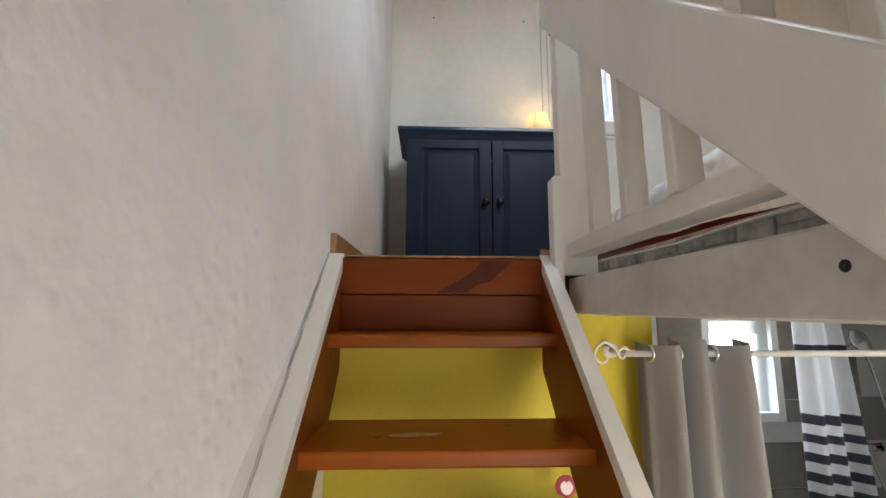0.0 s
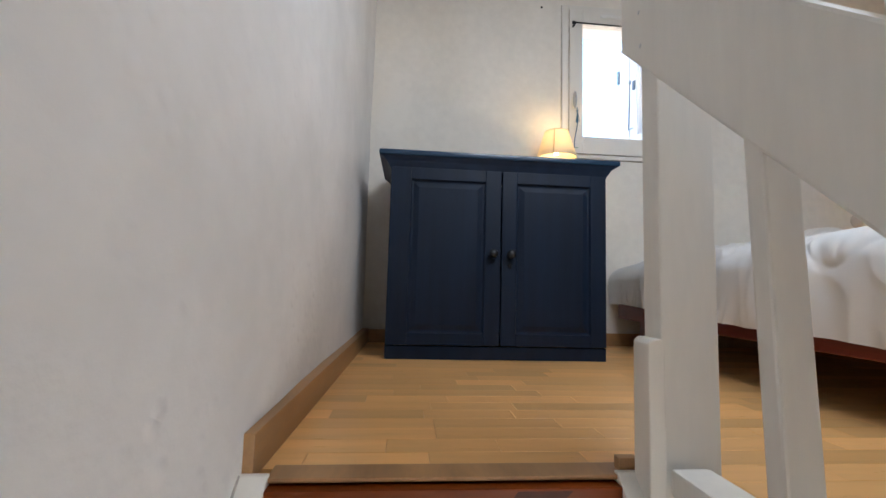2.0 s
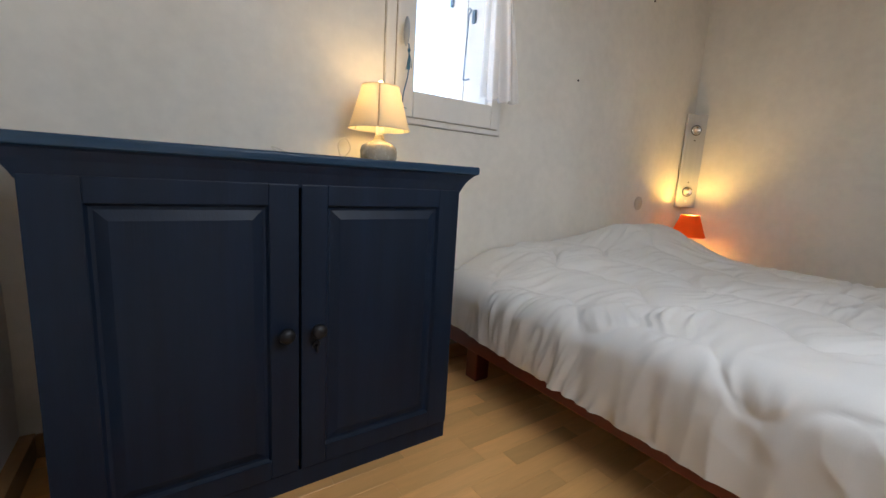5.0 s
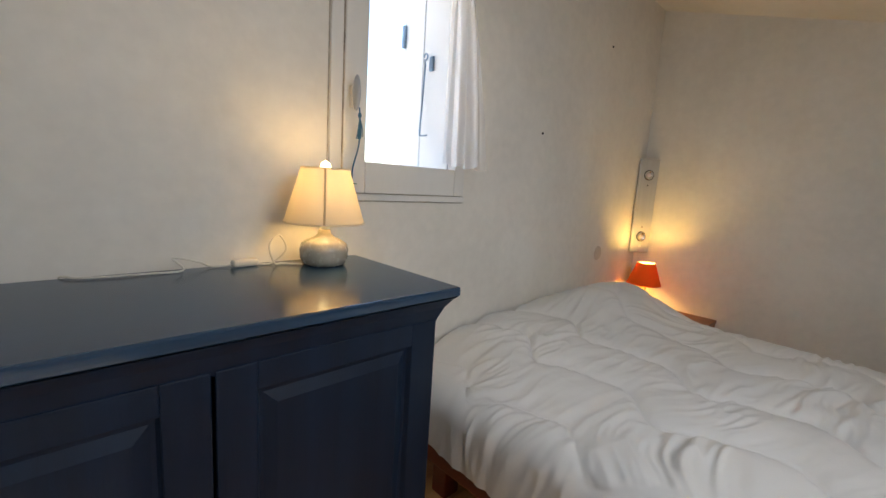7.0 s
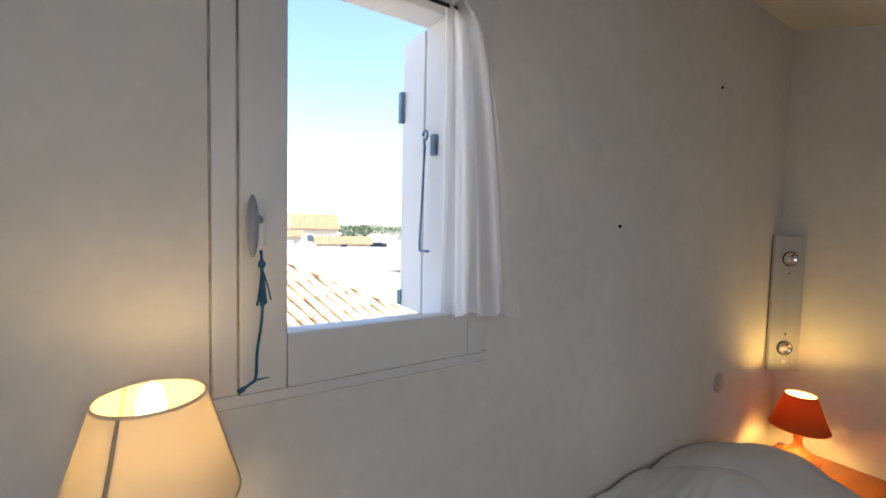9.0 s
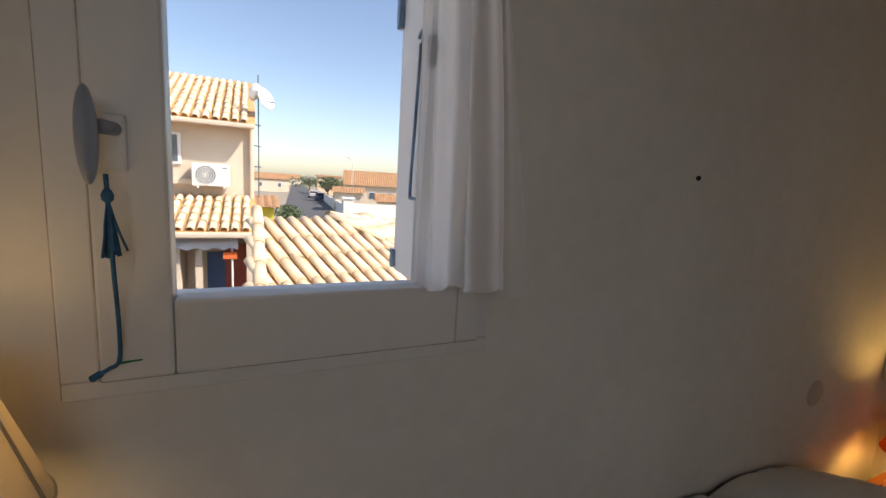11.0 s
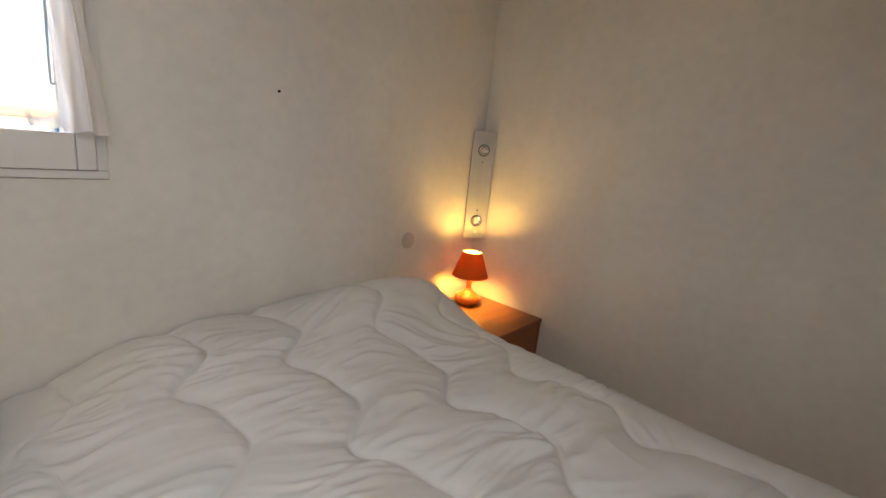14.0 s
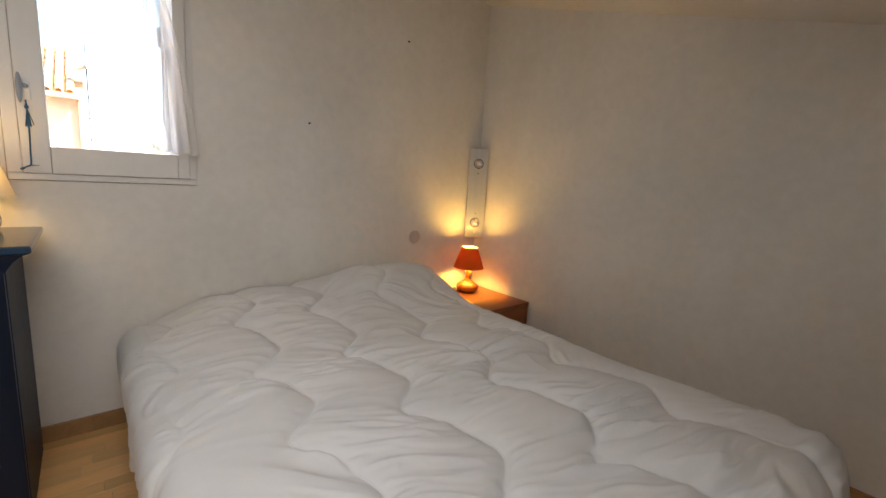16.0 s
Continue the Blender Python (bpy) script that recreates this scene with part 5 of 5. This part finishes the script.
    part("reflector", lathe(B(), [(0.0005, 0.04), (0.10, 0.02), (0.17, -0.03), (0.10, 0.01), (0.0005, 0.03)], 22, pose(1.37, 11.62, 2.92, 80, 0, -50)), PVC, an, "", True)
    part("arm", tube(B(), [(1.46, 11.7, 2.8), (1.74, 11.4, 2.72)], 0.010, 6), GLASS_FAR, an)
    for z in (2.3, 1.9, 1.5):
        part("stay", tube(B(), [(1.36, 11.55, z), (1.50, 11.7, z)], 0.012, 6), GLASS_FAR, an)


build_neighbour()


def house(x, y, w, d, h, rise, turn, label, wall=RENDER_WALL, windows=2):
    """A plain house with a gabled tile roof, windows and a door, front towards -y."""
    ob = thing("house", x, y, -2.6, label, "house", "houses along the street")
    m = pose(x, y, -2.6, 0, 0, turn)

    def put(name, bm, material_, parent=ob, lab=""):
        bmesh.ops.transform(bm, matrix=m, verts=bm.verts)
        return part(name, bm, material_, parent, lab)
    put("wall", box(B(), (-w / 2, 0, 0), (w / 2, d, h)), wall)
    b = B()
    n = int(w / 0.3)
    sheet(b, lambda u, v: (-w / 2 - 0.3 + (w + 0.6) * u, -0.4 + (d / 2 + 0.4) * v, h + rise * v + 0.05 * abs(math.sin(u * n * math.pi))), n * 4, 1)
    sheet(b, lambda u, v: (-w / 2 - 0.3 + (w + 0.6) * u, d + 0.4 - (d / 2 + 0.4) * v, h + rise * v + 0.05 * abs(math.sin(u * n * math.pi))), n * 4, 1)
    put("roof", b, HOUSE_ROOF)
    put("gable", prism(B(), [(0, h), (d, h), (d / 2, h + rise - 0.05)], "x", -w / 2 + 0.02, w / 2 - 0.02), wall)
    for k in range(windows):
        cx = -w / 2 + w * (k + 0.5) / windows
        f = put("window", box(B(), (cx - 0.5, -0.05, h * 0.4), (cx + 0.5, 0.02, h * 0.4 + 1.1), 0.02), WINDOW_PAINT)
        put("pane", box(B(), (cx - 0.42, -0.07, h * 0.4 + 0.08), (cx + 0.42, -0.052, h * 0.4 + 1.02)), GLASS_FAR, f)
    return ob


house(1.2, 28.0, 2.6, 4, 2.2, 0.55, 0, "small yellow house with a tile roof by the street", YELLOW, 1)
house(18.3, 66.0, 8.2, 9, 3.3, 2.3, -12, "broad house with a tan tile roof behind a white wall", RENDER_WALL, 3)
house(12.6, 56.0, 3.6, 5, 2.4, 0.7, -12, "low annexe with a tan tile roof", RENDER_WALL, 1)
house(18.6, 52.0, 6.5, 4, 1.6, 0.9, -14, "low garage with an orange tile roof", RENDER_WALL, 1)
house(19.5, 112.0, 6, 6, 4.6, 0.4, -6, "two-storey terracotta coloured house along the street", ROOF_TILE, 2)
house(3.5, 120.0, 14, 8, 3.2, 1.6, 6, "long pale house with a tile roof at the far end", RENDER_WALL, 3)
house(-1.6, 75.0, 4.6, 6, 5.0, 0.7, 8, "pale two-storey house with a flat tile roof", RENDER_WALL, 2)
house(45.0, 170.0, 18, 9, 3.8, 2.0, -4, "distant pale house with a tile roof", RENDER_WALL, 3)
house(14.0, 230.0, 22, 9, 3.6, 2.0, 4, "distant low house with a tile roof", RENDER_WALL, 3)
for x0, y0, x1, y1, hgt in ((10.6, 46.5, 40.0, 42.0, 1.6), (10.4, 48.0, 15.6, 104.0, 1.4)):
    d = Vector((y0 - y1, x1 - x0)).normalized() * 0.12
    b = B()
    prism(b, [(x0, y0), (x1, y1), (x1 + d.x, y1 + d.y), (x0 + d.x, y0 + d.y)], "z", -2.6, -2.6 + hgt)
    ob = part("garden_wall", b, PLASTER, None)
    tagged(ob, "white rendered garden wall along the street", "wall", "garden walls")
b = B()
box(b, (9.9, 45.6, -2.6), (10.9, 46.6, -0.55), 0.05)
box(b, (9.75, 45.45, -0.55), (11.05, 46.75, -0.35), 0.04)
tagged(part("gate_pillar", b, PLASTER, None), "white rendered gate pillar with a flat cap", "pillar")


def tree(x, y, h, r, label):
    ob = thing("tree", x, y, -2.6, label, "tree", "trees along the street")
    b = B()
    tube(b, bend([(x, y, -2.6), (x + 0.1, y, -2.6 + h * 0.3), (x - 0.1, y + 0.1, -2.6 + h * 0.6)]), 0.22, 8, 0.1)
    for k in range(6):
        a = k * 1.05
        tube(b, bend([(x, y, -2.6 + h * 0.35), (x + 0.4 * r * math.cos(a), y + 0.4 * r * math.sin(a), -2.6 + h * 0.6), (x + 0.7 * r * math.cos(a), y + 0.7 * r * math.sin(a), -2.6 + h * 0.72)]), 0.08, 6, 0.03)
    part("trunk", b, BARK, ob)
    b = B()
    for k in range(900):
        p = Vector([random.gauss(0, 1) for _ in range(3)]).normalized() * random.uniform(0.5, 1.0)
        lump = 0.75 + 0.4 * noise.noise(p * 2.0 + Vector((x, y, 0)))
        c = Vector((x + p.x * r * lump, y + p.y * r * lump, -2.6 + h * 0.68 + p.z * h * 0.33 * lump))
        s = random.uniform(0.12, 0.26)
        d = [Vector([random.uniform(-s, s) for _ in range(3)]) for _ in range(3)]
        b.faces.new([b.verts.new(c + q) for q in d])
    part("crown", b, LEAF, ob)


b = B()
for k in range(9000):
    y = random.uniform(180, 420)
    x = random.uniform(-60, 0.9 * y)
    hmax = 3.2 + 2.2 * noise.noise(Vector((x * 0.05, y * 0.02, 3.0)))
    c = Vector((x, y, -2.6 + max(0.6, hmax) * random.random()))
    s = 0.9
    b.faces.new([b.verts.new(c + Vector([random.uniform(-s, s) for _ in range(3)])) for _ in range(3)])
tagged(part("far_woods", b, LEAF, None), "distant belt of dark green trees", "woods", "", "stuff")
for x, y, h, r in ((13.8, 80, 4.8, 2.8), (16.0, 86, 4.6, 2.8), (16.5, 128, 5.0, 4.0), (10.0, 150, 5.0, 4.5), (36.0, 88, 4.6, 3.4)):
    tree(x, y, h, r, "round green tree beside the street")
b = B()
for k in range(2600):
    c = Vector((2.9 + 0.9 * random.random() + random.uniform(0, 1.0), 32 + 8 * random.random(), -2.6 + 1.7 * random.random()))
    s = 0.13
    b.faces.new([b.verts.new(c + Vector([random.uniform(-s, s) for _ in range(3)])) for _ in range(3)])
tagged(part("hedge", b, LEAF, None), "clipped green hedge beside the street", "hedge")


def palm(x, y, h):
    ob = thing("palm_tree", x, y, -2.6, "short palm tree with arching fronds", "palm")
    b = B()
    tube(b, [(x, y, -2.6), (x + 0.05, y, -2.6 + h * 0.5), (x, y, -2.6 + h)], 0.30, 10, 0.24)
    part("trunk", b, BARK, ob)
    for k in range(22):
        a, lift = k * 2.4, random.uniform(0.2, 1.0)
        L = random.uniform(1.7, 2.3)
        spine = [Vector((x + math.cos(a) * L * t, y + math.sin(a) * L * t, -2.6 + h + lift * 1.5 * t - 1.9 * t * t)) for t in [i / 9 for i in range(10)]]
        b = B()
        side = Vector((-math.sin(a), math.cos(a), 0))
        for p, q in zip(spine[1:], spine[2:]):
            for sg in (-1, 1):
                for o in (0.0, 0.5):
                    c = p.lerp(q, o)
                    tip = c + side * sg * 0.45 + (q - p) * 0.9 - Vector((0, 0, 0.16))
                    b.faces.new([b.verts.new(v) for v in (c, c + (q - p) * 0.35, tip)])
        tube(b, spine, 0.022, 4, 0.006)
        part("frond", b, LEAF, ob)


palm(30.8, 57.0, 3.2)
palm(21.2, 56.0, 3.0)


def car(x, y, turn, paint, label):
    ob = thing("car", x, y, -2.58, label, "car", "parked cars")
    m = pose(x, y, -2.58, 0, 0, turn)

    def put(name, bm, material_, parent=ob, smooth=False, lab=""):
        bmesh.ops.transform(bm, matrix=m, verts=bm.verts)
        return part(name, bm, material_, parent, lab, smooth)
    side = [(-2.0, 0.35), (2.0, 0.35), (2.05, 0.75), (1.75, 0.92), (1.05, 0.98), (0.55, 1.42), (-1.15, 1.46), (-1.85, 1.0), (-2.05, 0.9)]
    body = put("body", prism(B(), side, "x", -0.85, 0.85, 0.06), paint)
    put("window", prism(B(), [(0.95, 1.0), (0.52, 1.36), (-1.1, 1.40), (-1.65, 1.02)], "x", -0.862, 0.862), CAR_GLASS, body)
    put("windscreen", box(B(), (-0.7, -1.86, 1.02), (0.7, -1.30, 1.36), 0.02, 2), CAR_GLASS, body)
    for sx in (-0.8, 0.8):
        for sy in (-1.3, 1.3):
            wh = put("wheel", lathe(B(), [(0.10, -0.1), (0.31, -0.1), (0.33, 0.0), (0.31, 0.1), (0.10, 0.1)], 20, pose(sx, sy, 0.33, 0, 90, 0)), RUBBER, ob, True)
            put("rim", lathe(B(), [(0.0005, -0.105), (0.2, -0.102), (0.2, 0.102), (0.0005, 0.105)], 16, pose(sx, sy, 0.33, 0, 90, 0)), CHROME, wh, True)
        put("tail_light", box(B(), (sx * 0.8 - 0.12, -2.07, 0.78), (sx * 0.8 + 0.12, -1.98, 0.92), 0.02), PINK, body)


car(13.2, 94.0, -5, CAR_PAINT, "silver car parked along the street")
car(12.9, 82.0, -5, CAR_DARK, "dark blue car parked along the street")
car(26.0, 60.0, 70, CAR_DARK, "dark blue car parked before the broad house")
car(21.5, 46.5, 80, CAR_PAINT, "small white car parked across the street")
pb = thing("planter_box", 18.6, 34.6, -2.6, "white planter box with a clipped green bush", "planter")
part("box", box(B(), (17.9, 34.0, -2.6), (19.3, 35.2, -1.75), 0.04), PLASTER, pb)
b = B()
for k in range(700):
    p = Vector([random.gauss(0, 1) for _ in range(3)]).normalized() * random.uniform(0.6, 1.0)
    c = Vector((18.6 + 0.75 * p.x, 34.6 + 0.6 * p.y, -1.25 + 0.6 * p.z))
    b.faces.new([b.verts.new(c + Vector([random.uniform(-0.09, 0.09) for _ in range(3)])) for _ in range(3)])
part("bush", b, LEAF, pb)
pf = thing("picket_fence", 19.6, 32.5, -2.6, "low brown wooden picket fence", "fence")
for k in range(9):
    part("slat", box(B(), (18.7 + 0.2 * k, 32.4, -2.6), (18.83 + 0.2 * k, 32.44, -1.45), 0.01), DARK_WOOD, pf)
for z in (-2.3, -1.75):
    part("rail", box(B(), (18.6, 32.445, z), (20.5, 32.49, z + 0.08), 0.01), DARK_WOOD, pf)
sl = thing("street_lamp", 13.9, 60.0, -2.6, "grey street lamp on a tall pole", "street lamp")
part("pole", tube(B(), [(13.9, 60.0, -2.6), (13.9, 60.0, 4.0), (13.2, 60.0, 4.5)], 0.07, 8, 0.05), CHROME, sl)
part("head", box(B(), (12.6, 59.85, 4.45), (13.3, 60.15, 4.6), 0.05), PVC, sl)


# ---- floor strips: the nearest as pieces, the rest joined ----
def build_floor():
    lengths = (0.22, 0.29, 0.36, 0.43)
    wide = 0.0655
    meshes = [mesh_of("floor_strip", box(B(), (0.0003, 0.0003, -0.011), (L - 0.0003, wide - 0.0003, 0.0), 0.0006, 1), OAK) for L in lengths]
    rest = B()
    y = YB - wide
    while y > YF:
        x0 = 0.0 if y >= EDGE else WELL
        x = x0 - random.choice((0.0, 0.1, 0.2))
        while x < XR:
            k = random.randrange(4)
            L = lengths[k]
            a, c = max(x, x0), min(x + L, XR)
            if c - a > 0.02:
                if x >= x0 and x + L <= XR and x < 1.75 and y > 0.65:
                    ob = new("floor_strip", meshes[k])
                    ob.parent = floor
                    ob.matrix_basis = pose(x, y, 0.0)
                else:
                    box(rest, (a + 0.0003, y + 0.0003, -0.011), (c - 0.0003, y + wide - 0.0003, 0.0))
            x += L
        y -= wide
    ob = part("floor_strips", rest, OAK_REST, floor)
    tagged(ob, kind="stuff")


OAK_REST = OAK.copy()
OAK_REST.name = "laminate_strip_rest"
for nd in OAK_REST.node_tree.nodes:
    if nd.type == "OBJECT_INFO":
        geo = OAK_REST.node_tree.nodes.new("ShaderNodeNewGeometry")
        for ln in list(nd.outputs["Random"].links):
            OAK_REST.node_tree.links.new(geo.outputs["Random Per Island"], ln.to_socket)
build_floor()
